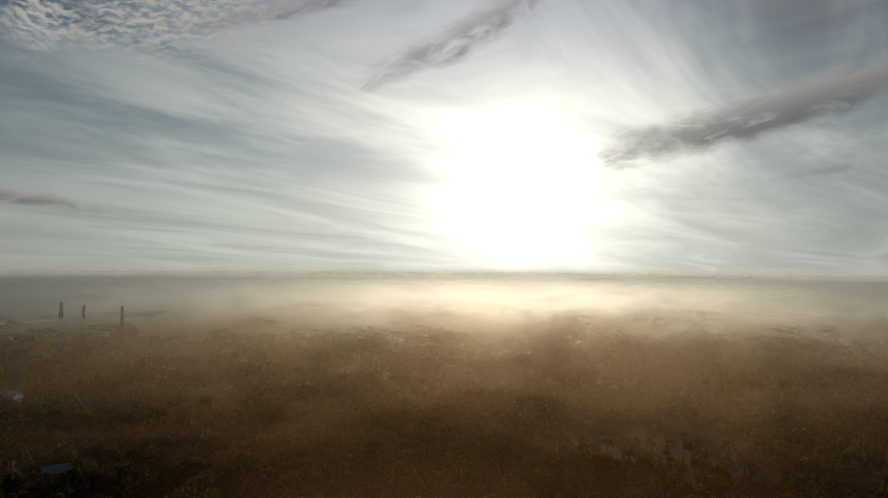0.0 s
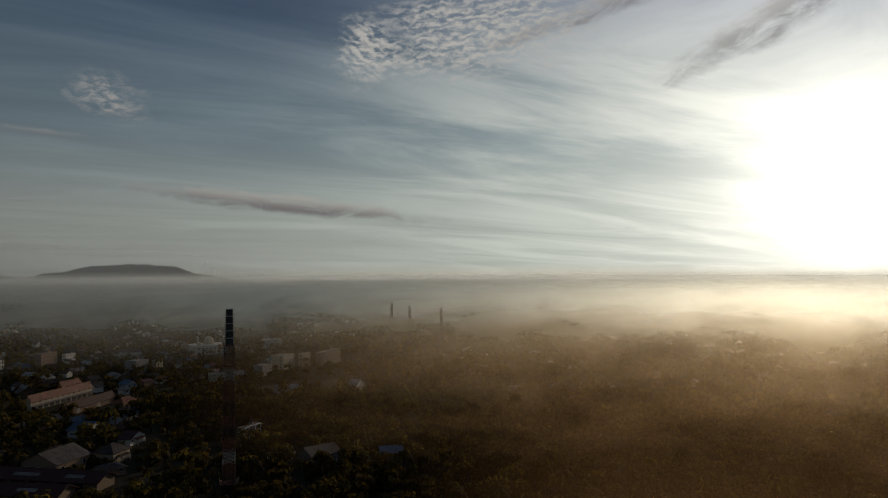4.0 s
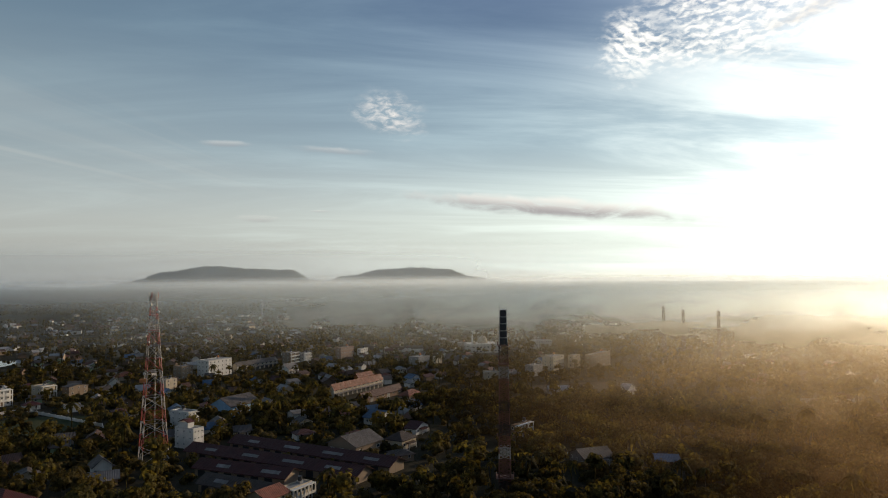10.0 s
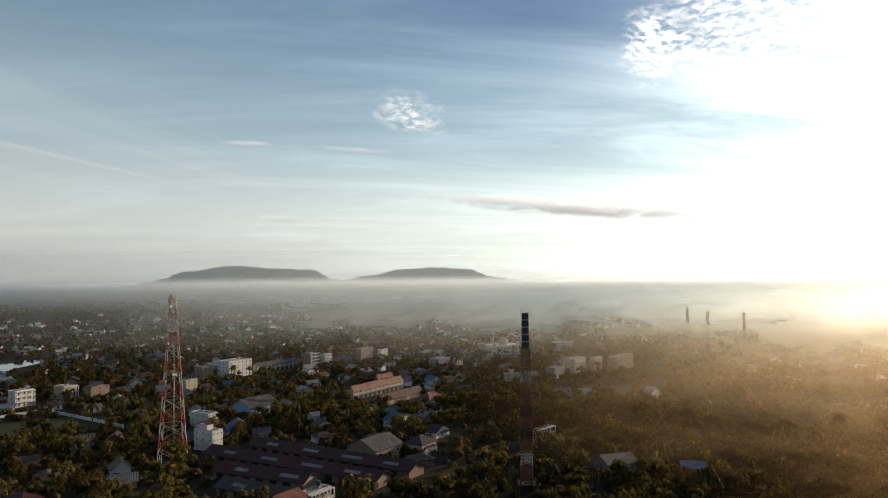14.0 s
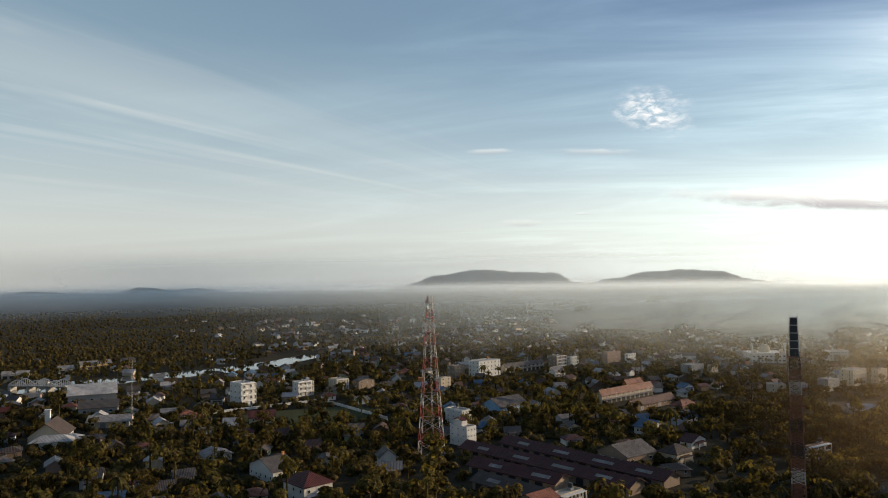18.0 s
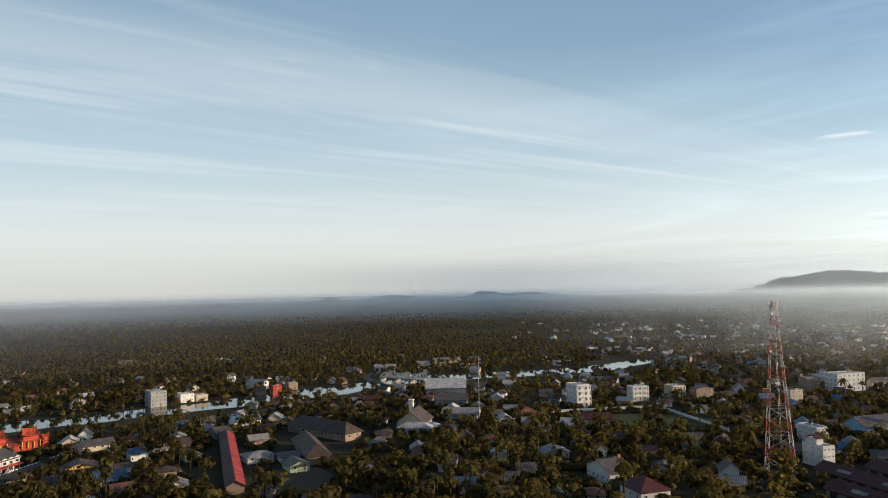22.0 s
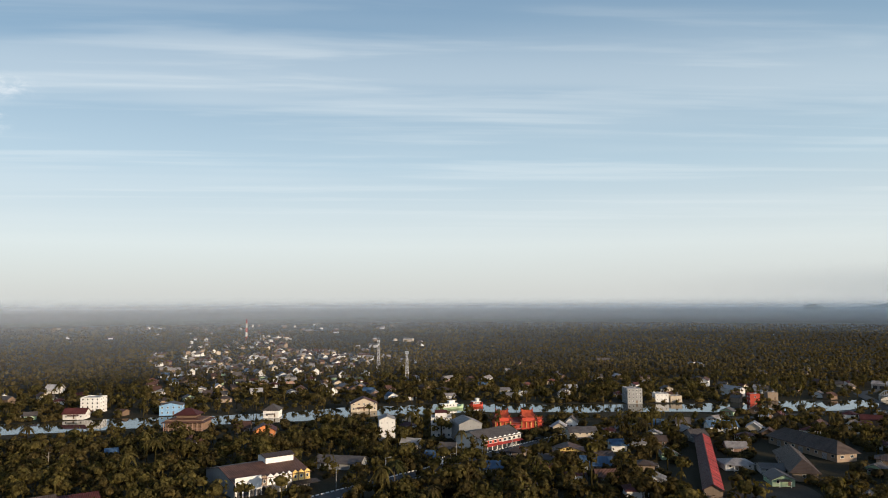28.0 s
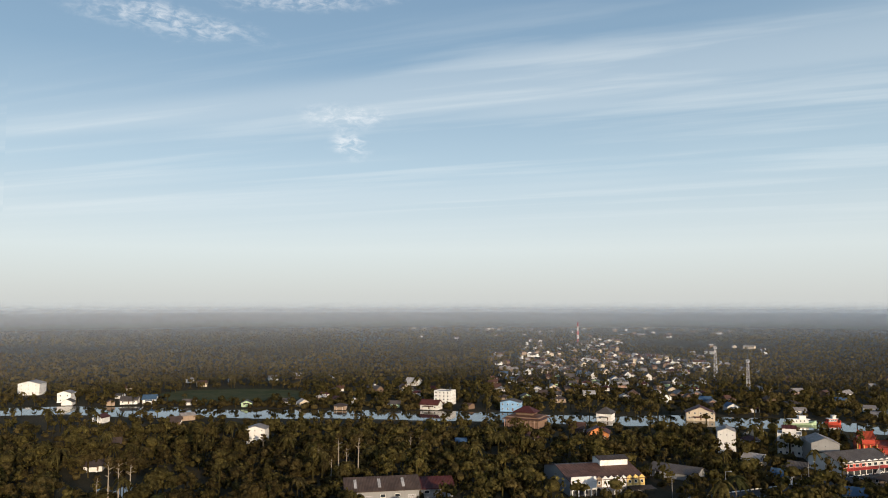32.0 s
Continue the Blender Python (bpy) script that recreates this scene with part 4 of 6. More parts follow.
house(-257.3, 370.8, 49, 15.2, 12.0, 5.5, "r_pale", "grey", "low warehouse with pale roof")
block(-330.9, 394.5, 52, 11.0, 10.0, 5.2, 2, "cream", "pale low apartment wall beside the clearing")
block(-206.0, 266.7, 96, 15.4, 2.3, 6.4, 2, "brown", "brown two-storey lodging with balconies", balcony=True)
house(-156.6, 247.1, 63, 13.6, 13.0, 5.9, "r_grey", "grey", "grey wooden house with sheet roof")
house(-133.4, 263.2, 33, 9.0, 9.0, 3.1, "r_blue", "wood", "small shelter with a pale blue roof")
house(-199.0, 128.5, 104, 10.6, 9.6, 8.2, "r_terra", "cream", "unfinished building with terracotta roof and white frames", eave=0.75)
block(-199.5, 139.8, 104, 12.0, 5.0, 7.0, 2, "cream", "cream building under construction with open balconies", balcony=True, cols=6)
block(-273.5, -471.0, 126, 13.8, 14.0, 10.9, 4, "white", "white four-storey swiftlet house by the river", cols=4)
house(-312.9, -591.9, 125, 11.9, 11.0, 7.0, "r_pale", "white", "white warehouse with pale roof")
block(-295.6, -419.0, 135, 15.4, 12.0, 7.6, 2, "blue", "blue and white riverside store", low=True)
block(-305.4, -250.4, 132, 9.4, 12.0, 12.4, 3, "white", "tall white swiftlet house with gabled roof", slits=True, gable=True)
block(-326.1, -229.5, 124, 12.0, 13.0, 11.8, 3, "white", "white three-storey swiftlet house with roof box", cols=4, cap=True)
hall(-242.9, -226.1, 112, 19.9, 11.0, 4.3, "r_grey", "grey", "low grey shed with a pale blue awning")
block(-323.9, -212.0, 138, 13.5, 18.0, 11.3, 3, "grey", "grey concrete building behind the shops", slits=True, gable=True)
block(-503.8, -188.0, 128, 11.6, 15.0, 11.6, 4, "grey", "grey riverside building with open terraces", cols=4)
block(-520.4, -173.4, 122, 10.3, 12.0, 6.7, 2, "white", "white riverside store with blank walls", slits=True)
block(-524.8, -164.5, 122, 8.7, 10.0, 5.1, 1, "cream", "low cream riverside store with blank walls", slits=True)
block(-543.4, -115.7, 120, 7.4, 9.0, 7.8, 2, "red", "red riverside building with white bands")
block(-570.2, -109.2, 120, 8.0, 9.0, 6.4, 2, "tan", "tan concrete building by the river", slits=True)
house(-355.7, -161.8, 124, 15.0, 14.0, 7.6, "r_grey", "cream", "pale two-storey house with grey roof", eave=0.75)
house(-319.6, -152.7, 118, 15.0, 12.0, 5.3, "r_rust", "yellow", "house with yellow gable and rusty roof", turned=True)
house(-301.7, -131.5, 110, 13.8, 13.0, 5.4, "r_blue", "cream", "house with pale blue sheet roof")
house(-315.5, -133.7, 125, 8.1, 11.0, 4.9, "r_brown", "brown", "brown wooden house among trees")
house(-388.4, -112.6, 132, 8.9, 12.0, 6.1, "r_grey", "grey", "grey house at the end of the red roofed row")
house(-421.6, -108.1, 125, 16.8, 10.0, 6.3, "r_blue", "white", "white house with blue sheet annex")
house(-334.6, -81.0, 123, 13.2, 12.0, 4.5, "r_zinc", "white", "house with pale rounded sheet roof", hip=True)
house(-333.8, -65.5, 114, 12.1, 12.0, 4.2, "r_grey", "white", "house with grey roof and white gable")
house(-316.0, -60.2, 118, 9.3, 12.0, 4.9, "r_grey", "green", "small green house with grey roof", turned=True)
# wooden wall given an orange colour for the sun falling on it
house(-274.0, -309.0, 135, 12.5, 12.0, 7.5, "r_red", "orange", "wooden house with red roof and gable coloured sunlit orange", turned=True)
house(-276.8, -329.5, 130, 8.5, 11.0, 6.4, "r_rust", "wood", "riverside house with rusty red roof")
house(-323.5, -356.0, 124, 10.2, 12.0, 8.7, "r_grey", "white", "white house on stilts in the river", hip=True)
house(-374.8, -325.1, 135, 18.5, 12.0, 9.2, "r_red", "cream", "riverside house with red and grey roofs", turned=True)
block(-111.3, -396.6, 150, 11.9, 12.0, 9.1, 3, "white", "tall white swiftlet house with slanting roof", slits=True, gable=True)
block(-15.9, -694.9, 155, 18.6, 16.0, 10.7, 3, "white", "white riverside warehouse with sloping roof", slits=True, gable=True)
block(-36.4, -629.1, 155, 10.9, 12.0, 8.3, 2, "white", "white riverside house with gabled roof", gable=True)
house(-29.5, -369.6, 164, 8.3, 9.0, 4.9, "r_brown", "white", "small white hut with lean-to roof")
house(-45.1, -420.7, 169, 4.3, 8.0, 5.3, "r_brown", "white", "white hut among the trees")
house(-84.5, -476.5, 160, 8.1, 10.0, 5.6, "r_brown", "wood", "brown wooden house among trees")
house(-89.3, -589.7, 160, 9.8, 11.0, 6.5, "r_blue", "white", "white house with blue roof")
house(-76.0, -594.6, 160, 12.9, 11.0, 5.6, "r_grey", "white", "white riverside house with grey roof")
house(-200.0, -332.6, 150, 5.3, 8.0, 3.4, "r_blue", "wood", "hut with a blue tarpaulin roof among trees")
house(-252.6, -454.8, 128, 14.2, 10.0, 6.8, "r_red", "white", "riverside house with red roof")
house(-238.9, -320.8, 128, 7.8, 9.0, 5.5, "r_rust", "wood", "old wooden house with rusty roof")
hall(-118.6, -261.1, 160, 27.3, 16.0, 8.0, "r_brown", "grey", "long workshop hall with rusty brown roof", long=True)
hall(-139.7, -257.7, 158, 13.6, 16.0, 6.1, "r_red", "grey", "workshop hall with dark red roof")



# ---- towers and masts ----
def lattice(ob, base, top, h, bands, z0=0.0, leg=0.16, brace=0.07, cols=("steel_red", "steel_white"), tri=False, panels=2, name="lattice_section"):
    """a tapering lattice: every band is a part of its own, red and white by turns"""
    n = 3 if tri else 4

    def corner(z, i):
        r = (base + (top - base) * z / h) * (0.577 if tri else 0.7071)
        a = 2 * math.pi * i / n + math.pi / 4
        return Vector((r * math.cos(a), r * math.sin(a), z0 + z))
    for b in range(bands):
        s = Shape()
        za, zb = h * b / bands, h * (b + 1) / bands
        k = 1 - 0.55 * b / bands
        for i in range(n):
            s.bar(corner(za, i), corner(zb, i), leg * k)
        for p in range(panels):
            z1, z2 = za + (zb - za) * p / panels, za + (zb - za) * (p + 1) / panels
            for i in range(n):
                j = (i + 1) % n
                s.bar(corner(z1, i), corner(z2, j), brace * k), s.bar(corner(z1, j), corner(z2, i), brace * k)
                s.bar(corner(z2, i), corner(z2, j), brace * k)
        part(name, s, cols[b % len(cols)], ob)


def dish(ob, x, y, z, r, yaw, mat="steel_white"):
    s = Shape().bar((0, 0.1, 0), (0, -0.35, 0), r, 0, 14, r * 0.92).bar((0, -0.35, 0), (0, -0.42, 0), r * 0.92, 0, 14, r * 0.8)
    part("dish_antenna", s, mat, ob, "round white dish antenna", pose(x, y, z, 0, 0, yaw))


def panel_antenna(ob, x, y, z, h, yaw, mat="steel_white"):
    s = Shape().box(-0.18, -0.12, 0, 0.18, 0.06, h).bar((0, 0.12, -0.2), (0, 0.12, h + 0.3), 0.05)
    part("panel_antenna", s, mat, ob, "", pose(x, y, z, 0, 0, yaw))


tower = thing("lattice_tower", -289.0, 134.0, 74, "tall red and white steel lattice tower with antennas", "tower", radius=9)
lattice(tower, 10.2, 1.7, 66.5, 13, leg=0.19, brace=0.09, cols=("steel_pale", "steel_red"), panels=1)
for i in range(4):
    a = math.pi / 2 * i + math.pi / 4
    part("footing", Shape().box(-0.7, -0.7, 0, 0.7, 0.7, 0.6), "concrete", tower, at=pose(7.2 * math.cos(a), 7.2 * math.sin(a), 0))
part("ladder", Shape().bar((0.25, -4.9, 0.3), (0.2, -0.8, 66), 0.05).bar((-0.25, -4.9, 0.3), (-0.2, -0.8, 66), 0.05), "steel_grey", tower)
for z, w in ((58.0, 3.6), (64.5, 3.2), (52.0, 4.2)):
    part("platform", Shape().box(-w / 2, -w / 2, z, w / 2, w / 2, z + 0.12).box(-w / 2, -w / 2, z + 1.0, w / 2, -w / 2 + 0.06, z + 1.06).box(-w / 2, w / 2 - 0.06, z + 1.0, w / 2, w / 2, z + 1.06), "steel_red", tower)
for x, y, z, r, yaw in ((-1.4, -1.3, 57.2, 0.75, 20), (1.5, -1.2, 59.4, 0.6, -30), (-1.2, -1.4, 62.4, 0.65, 40), (1.2, -1.3, 55.0, 0.5, 10), (-2.2, -1.6, 47.5, 0.55, 60), (-2.3, 1.2, 50.5, 0.5, 90), (1.3, 1.3, 61.0, 0.5, 180)):
    dish(tower, x, y, z, r, yaw)
for k in range(9):
    a = 2 * math.pi * k / 9
    panel_antenna(tower, 1.75 * math.cos(a), 1.75 * math.sin(a), 63.6 if k % 2 else 65.2, 2.0, math.degrees(a) + 90, "steel_red" if k % 3 == 0 else "steel_white")
part("lightning_rod", Shape().bar((0.5, 0, 66), (0.5, 0, 69.6), 0.05), "steel_grey", tower)
part("equipment_cabin", Shape().box(-5.4, -2.4, 31.6, -2.6, -0.6, 33.0), "orange", tower, "orange equipment box on the tower")

mast = thing("guyed_mast", -157.0, 194.4, 38, "slender rusty lattice mast with antenna panels near its top", "mast", radius=4)
lattice(mast, 3.9, 2.9, 49.6, 13, leg=0.26, brace=0.12, cols=("steel_dark", "steel_rust", "steel_rust", "steel_pale", "steel_rust", "steel_dark", "steel_rust"), panels=3)
for b in range(5):
    z = 49.6 + b * 2.36
    k = 1.22 - 0.05 * b
    part("antenna_panel", Shape().box(-k, -k, z + 0.1, k, k, z + 2.2), "black", mast, "dark square antenna panels")
    part("panel_rim", Shape().box(-k - 0.06, -k - 0.06, z + 2.2, k + 0.06, k + 0.06, z + 2.36), "steel_white", mast)
for x in (-1.3, 1.3):
    for y in (-1.3, 1.3):
        part("corner_bar", Shape().bar((x, y, 49.2), (x * 0.86, y * 0.86, 62.9 if x * y < 0 else 61.8), 0.07), "steel_white", mast)
mr = random.Random(3)
for i in range(34):
    z, a = 5 + i * 1.38, mr.uniform(0, 6.28)
    r = 1.75 - 0.008 * z
    if mr.random() < 0.35:
        panel_antenna(mast, 1.7 * r * math.cos(a), 1.7 * r * math.sin(a), z, mr.uniform(1.0, 2.0), math.degrees(a) + 90, "steel_rust")
    else:
        part("side_arm", Shape().bar((r * math.cos(a), r * math.sin(a), z), (2.0 * r * math.cos(a), 2.0 * r * math.sin(a), z), 0.06).bar((1.95 * r * math.cos(a), 1.95 * r * math.sin(a), z - 0.7), (1.95 * r * math.cos(a), 1.95 * r * math.sin(a), z + 0.7), 0.05), "steel_rust", mast)
for z, w in ((5.0, 6.0), (49.2, 3.6), (43.0, 3.6)):
    part("platform", Shape().box(-w / 2, -w / 2, z, w / 2, w / 2, z + 0.15).box(-w / 2, -w / 2, z + 0.15, -w / 2 + 0.08, w / 2, z + 1.1).box(w / 2 - 0.08, -w / 2, z + 0.15, w / 2, w / 2, z + 1.1), "steel_rust", mast)
part("whip", Shape().bar((-1.8, -1.4, 41), (-1.8, -1.4, 54.5), 0.06), "steel_grey", mast)

for x, y, h, w, dishes in ((-316, 619, 44.5, 4.0, 2), (-291, 606, 42.6, 3.2, 5), (-249, 581, 44.0, 2.4, 1)):
    m = thing("lattice_tower", x, y, 30, "far dark lattice tower in the haze", "tower", "three far towers", radius=4)
    lattice(m, w, 1.4, h - 3, 9, leg=0.42, brace=0.22, cols=("steel_dark",))
    for i in range(dishes):
        dish(m, 1.2 if i % 2 else -1.2, -1.0, h - 5 - i * 4.2, 1.0 if i < 3 else 0.7, 20 * i - 30)
    part("lightning_rod", Shape().bar((0, 0, h - 3), (0, 0, h), 0.1), "steel_grey", m)
for x, y, h, w, label in ((-574, -474, 36, 3.2, "far grey lattice mast"), (-540, -413, 29, 2.6, "far slender lattice mast")):
    m = thing("lattice_tower", x, y, 20, label + " above the woods", "mast", radius=4)
    lattice(m, w, 1.3, h - 4, 8, leg=0.14, brace=0.07, cols=("steel_grey", "steel_white"))
    for i in range(6):
        panel_antenna(m, 1.3 * math.cos(i * 1.05), 1.3 * math.sin(i * 1.05), h - 6, 2.4, 60 * i)
    part("lightning_rod", Shape().bar((0, 0, h - 4), (0, 0, h), 0.08), "steel_grey", m)
fm = thing("chimney_mast", -886, -1026, 0, "far red and white banded round mast", "mast", radius=6)
for i in range(5):
    part("band", Shape().bar((0, 0, i * 7.5), (0, 0, i * 7.5 + 7.5), 2.2 - 0.2 * i, 0, 10, 2.0 - 0.2 * i), ("steel_red", "steel_white")[i % 2], fm)
fm2 = thing("radio_pole", -412, 24, 0, "thin grey radio pole among roofs", "pole", radius=2)
part("shaft", Shape().bar((0, 0, 0), (0, 0, 36), 0.18, 0, 6, 0.1), "steel_grey", fm2)
part("rung_arm", Shape().bar((-0.8, 0, 33), (0.8, 0, 33), 0.06), "steel_grey", fm2)
for x, y, h in ((-760, 915, 48), (-205, 760, 40), (-1000, 640, 40)):
    m = thing("radio_pole", x, y, 0, "distant thin mast in the haze", "pole", "distant masts")
    lattice(m, 1.8, 0.9, h, 6, leg=0.2, brace=0.1, cols=("steel_grey",))

# ---- bridge ----
bx, by, bl = -596.0, -24.0, 46.0
bridge = thing("arch_bridge", bx, by, 52, "white steel bridge with three arches over the river", "bridge", radius=12)
part("deck", Shape().box(-bl / 2, -3.6, 3.2, bl / 2, 3.6, 3.8), "concrete", bridge)
for k in range(3):
    x0 = -bl / 2 + k * bl / 3
    for side in (-3.7, 3.7):
        s = Shape()
        pts = [(x0 + bl / 3 * i / 10, side, 3.8 + 4.0 * math.sin(math.pi * i / 10)) for i in range(11)]
        for p, q in zip(pts, pts[1:]):
            s.bar(p, q, 0.38)
        for p in pts[1:-1]:
            s.bar(p, (p[0], side, 3.6), 0.16)
        part("arch", s, "trim", bridge)
for k in range(4):
    part("pier", Shape().box(-1.0, -3.2, -0.5, 1.0, 3.2, 3.2), "concrete", bridge, at=pose(-bl / 2 + k * bl / 3, 0, 0))
for k in (-1, 1):
    part("railing", Shape().box(-bl / 2, k * 4.1 - 0.06, 4.6, bl / 2, k * 4.1 + 0.06, 4.75).box(-bl / 2, k * 4.1 - 0.05, 4.1, bl / 2, k * 4.1 + 0.05, 4.2), "steel_white", bridge)


# ---- temple ----
def curved_roof(w, d, z, h, lift=0.9, n=8):
    """a sweeping roof with upturned corners"""
    s = Shape()

    def pt(u, v):
        # u along the ridge -1..1, v from eave 0 to ridge 1
        up = z + h * (v ** 1.5) + lift * (abs(u) ** 3) * (1 - v) ** 1.0 + 0.45 * lift * abs(u) ** 3 * v
        return u * (w / 2) * (1 - 0.16 * v), d / 2 * (1 - v), up
    for side in (-1, 1):
        for i in range(n):
            for j in range(4):
                u0, u1, v0, v1 = -1 + 2 * i / n, -1 + 2 * (i + 1) / n, j / 4, (j + 1) / 4
                q = [(lambda p: (p[0], side * p[1], p[2]))(pt(u, v)) for u, v in ((u0, v0), (u1, v0), (u1, v1), (u0, v1))]
                s.slab(q if side < 0 else list(reversed(q)), (0, 0, -0.22))
    for i in range(n):
        a, b = pt(-1 + 2 * i / n, 1), pt(-1 + 2 * (i + 1) / n, 1)
        s.bar(a, b, 0.28)
    for u in (-1, 1):
        e = pt(u, 1)
        s.bar(e, (e[0] * 1.08, 0, e[2] + 0.9), 0.22, 0, 4, 0.08)
        for side in (-1, 1):
            e = pt(u, 0)
            s.bar((e[0], side * e[1], e[2]), (e[0] * 1.1, side * e[1] * 1.1, e[2] + 0.7), 0.16, 0, 4, 0.05)
    return s


temple = thing("temple", -368.2, -208.3, 128, "bright red temple with two tiers of upturned tiled roofs", "temple", radius=15)
part("hall_wall", Shape().box(-11.5, -4, 0, 11.5, 6, 4.4), "temple", temple)
part("gallery_roof", curved_roof(25, 13, 4.2, 1.8, 0.5), "tile", temple)
for cx, w in ((-7.2, 10.0), (7.2, 9.4)):
    b = part("pavilion", Shape().box(cx - w * 0.36, -6.4, 0, cx + w * 0.36, 2.4, 7.0), "temple", temple)
    part("lower_roof", curved_roof(w, 11, 5.0, 1.6, 0.9).mesh("lower_roof", MAT["tile"]), "tile", b, at=pose(cx, -2, 0))
    part("upper_roof", curved_roof(w * 0.8, 8, 7.4, 2.9, 1.1).mesh("upper_roof", MAT["tile"]), "tile", b, at=pose(cx, -2, 0))
    for i in range(4):
        part("column", Shape().bar((cx - w * 0.42 + i * w * 0.28, -7.0, 0), (cx - w * 0.42 + i * w * 0.28, -7.0, 5.0), 0.25, 0, 8), "yellow", b)
for i in range(5):
    part("window", WINDOW["wide"], "trim", temple, at=pose(-3.0 + i * 1.5, -4.0, 1.6))
part("courtyard_wall", Shape().box(-12.5, -9.2, 0, 12.5, -8.9, 1.9), "temple", temple)
part("gate", Shape().box(-1.6, -9.4, 0, 1.6, -8.7, 3.4).slab([(-2.4, -10, 3.4), (2.4, -10, 3.4), (2.4, -8, 3.9), (-2.4, -8, 3.9)], (0, 0, -0.2)), "temple", temple)
pg = part("small_pagoda", Shape().box(12.6, -6.4, 0, 14.6, -4.4, 6.4), "temple", temple)
for z in (2.2, 4.2, 6.2):
    part("pagoda_roof", curved_roof(3.4, 3.4, z, 0.7, 0.4, 4).mesh("pagoda_roof", MAT["tile"]), "tile", pg, at=pose(13.6, -5.4, 0))

# ---- row of shops beside the temple ----
shops = thing("shop_terrace", -318.5, -195.5, 168, "terrace of shops with red and white fronts and dark sheet roof", "shops", radius=18)
w, d = 28.0, 18.0
part("wall", gable_walls(w, d, 5.6, 8.6, True), "white", shops)
part("roof", gable_roof(w, d, 5.6, 8.6, 0.8, True), "r_grey", shops)
part("awning", Shape().slab([(-w / 2, -d / 2 - 2.4, 2.7), (w / 2, -d / 2 - 2.4, 2.7), (w / 2, -d / 2, 3.2), (-w / 2, -d / 2, 3.2)], (0, 0, -0.12)), "r_bright", shops)
for i in range(8):
    x0 = -w / 2 + i * 3.5
    part("shopfront", Shape().box(x0 + 0.3, -d / 2 - 0.06, 0, x0 + 3.2, -d / 2, 2.5), ("dark", "dark"), shops)
    part("upper_panel", Shape().box(x0 + 0.15, -d / 2 - 0.14, 3.3, x0 + 3.35, -d / 2, 4.9), "red" if i < 4 else "white", shops)
    part("window", WINDOW["wide"], "trim", shops, at=pose(x0 + 1.75, -d / 2 - 0.15, 3.5))
    part("parapet_crest", Shape().slab([(x0, -d / 2 - 0.25, 4.9), (x0 + 3.5, -d / 2 - 0.25, 4.9), (x0 + 3.5, -d / 2 - 0.25, 5.6), (x0 + 1.75, -d / 2 - 0.25, 6.3), (x0, -d / 2 - 0.25, 5.6)], (0, 0.2, 0)), "trim", shops)

# ---- arcade hall at the road ----
mall = thing("arcade_hall", -200.9, -233.1, 161, "large shop hall with rusty roof and white and yellow gabled front", "hall", radius=24)
w, d = 31.0, 30.0
part("wall", gable_walls(w, d, 6.0, 9.0, True), "grey", mall)
part("roof", gable_roof(w, d, 6.0, 9.0, 0.5, True), "r_rust", mall)
mon = part("roof_monitor", Shape().box(2.0, -3.2, 7.6, 14.0, 4.4, 11.0), "white", mall, "raised white roof storey")
part("monitor_roof", Shape().slab([(1.4, -3.8, 10.9), (14.6, -3.8, 10.9), (14.6, 0.6, 11.8), (1.4, 0.6, 11.8)], (0, 0, -0.15)).slab([(1.4, 0.6, 11.8), (14.6, 0.6, 11.8), (14.6, 5.0, 10.9), (1.4, 5.0, 10.9)], (0, 0, -0.15)), "r_brown", mon)
bb = part("billboard", Shape().box(-15.4, -d / 2 - 0.7, 2.6, -5.0, -d / 2 - 0.4, 7.6), "white", mall, "blank white billboard wall")
part("billboard_mark", Shape().box(-14.2, -d / 2 - 0.73, 5.9, -11.5, -d / 2 - 0.7, 6.2), "blue", bb)
for i in range(4):
    x0 = -15.2 + i * 2.6
    part("arch_pier", Shape().box(x0, -d / 2 - 0.7, 0, x0 + 0.5, -d / 2, 2.6), "trim", mall)
    # flat panel, the shade inside the arch put into its colour
    part("arch_opening", Shape().box(x0 + 0.5, -d / 2 - 0.1, 0, x0 + 2.5, -d / 2 - 0.02, 2.2), "dark", mall)
for i in range(8):
    x0 = -5.0 + i * 2.56
    colour = "tan" if i == 0 else ("white" if i < 5 else "yellow")
    bay = part("gabled_bay", Shape().slab([(x0, -d / 2 - 0.3, 3.2), (x0 + 2.5, -d / 2 - 0.3, 3.2), (x0 + 2.5, -d / 2 - 0.3, 6.4), (x0 + 1.25, -d / 2 - 0.3, 7.4), (x0, -d / 2 - 0.3, 6.4)], (0, 0.28, 0)), colour, mall)
    part("bay_window", WINDOW["small"], "trim", bay, at=pose(x0 + 1.25, -d / 2 - 0.32, 4.2))
    part("pilaster", Shape().box(x0 - 0.12, -d / 2 - 0.45, 0, x0 + 0.12, -d / 2 - 0.3, 6.6), "trim" if i < 5 else "brown", mall)
    part("shopfront", Shape().box(x0 + 0.25, -d / 2 - 0.12, 0, x0 + 2.3, -d / 2 - 0.05, 2.6), "dark" if i != 1 else "orange", mall)
part("canopy", Shape().slab([(-4, -d / 2 - 4.5, 2.8), (3, -d / 2 - 4.5, 2.8), (3, -d / 2 - 0.3, 3.1), (-4, -d / 2 - 0.3, 3.1)], (0, 0, -0.12)), "r_zinc", mall)
part("canopy", Shape().slab([(8, -d / 2 - 5, 2.7), (18, -d / 2 - 5, 2.7), (18, -d / 2 - 0.4, 3.1), (8, -d / 2 - 0.4, 3.1)], (0, 0, -0.12)), "r_brown", mall)

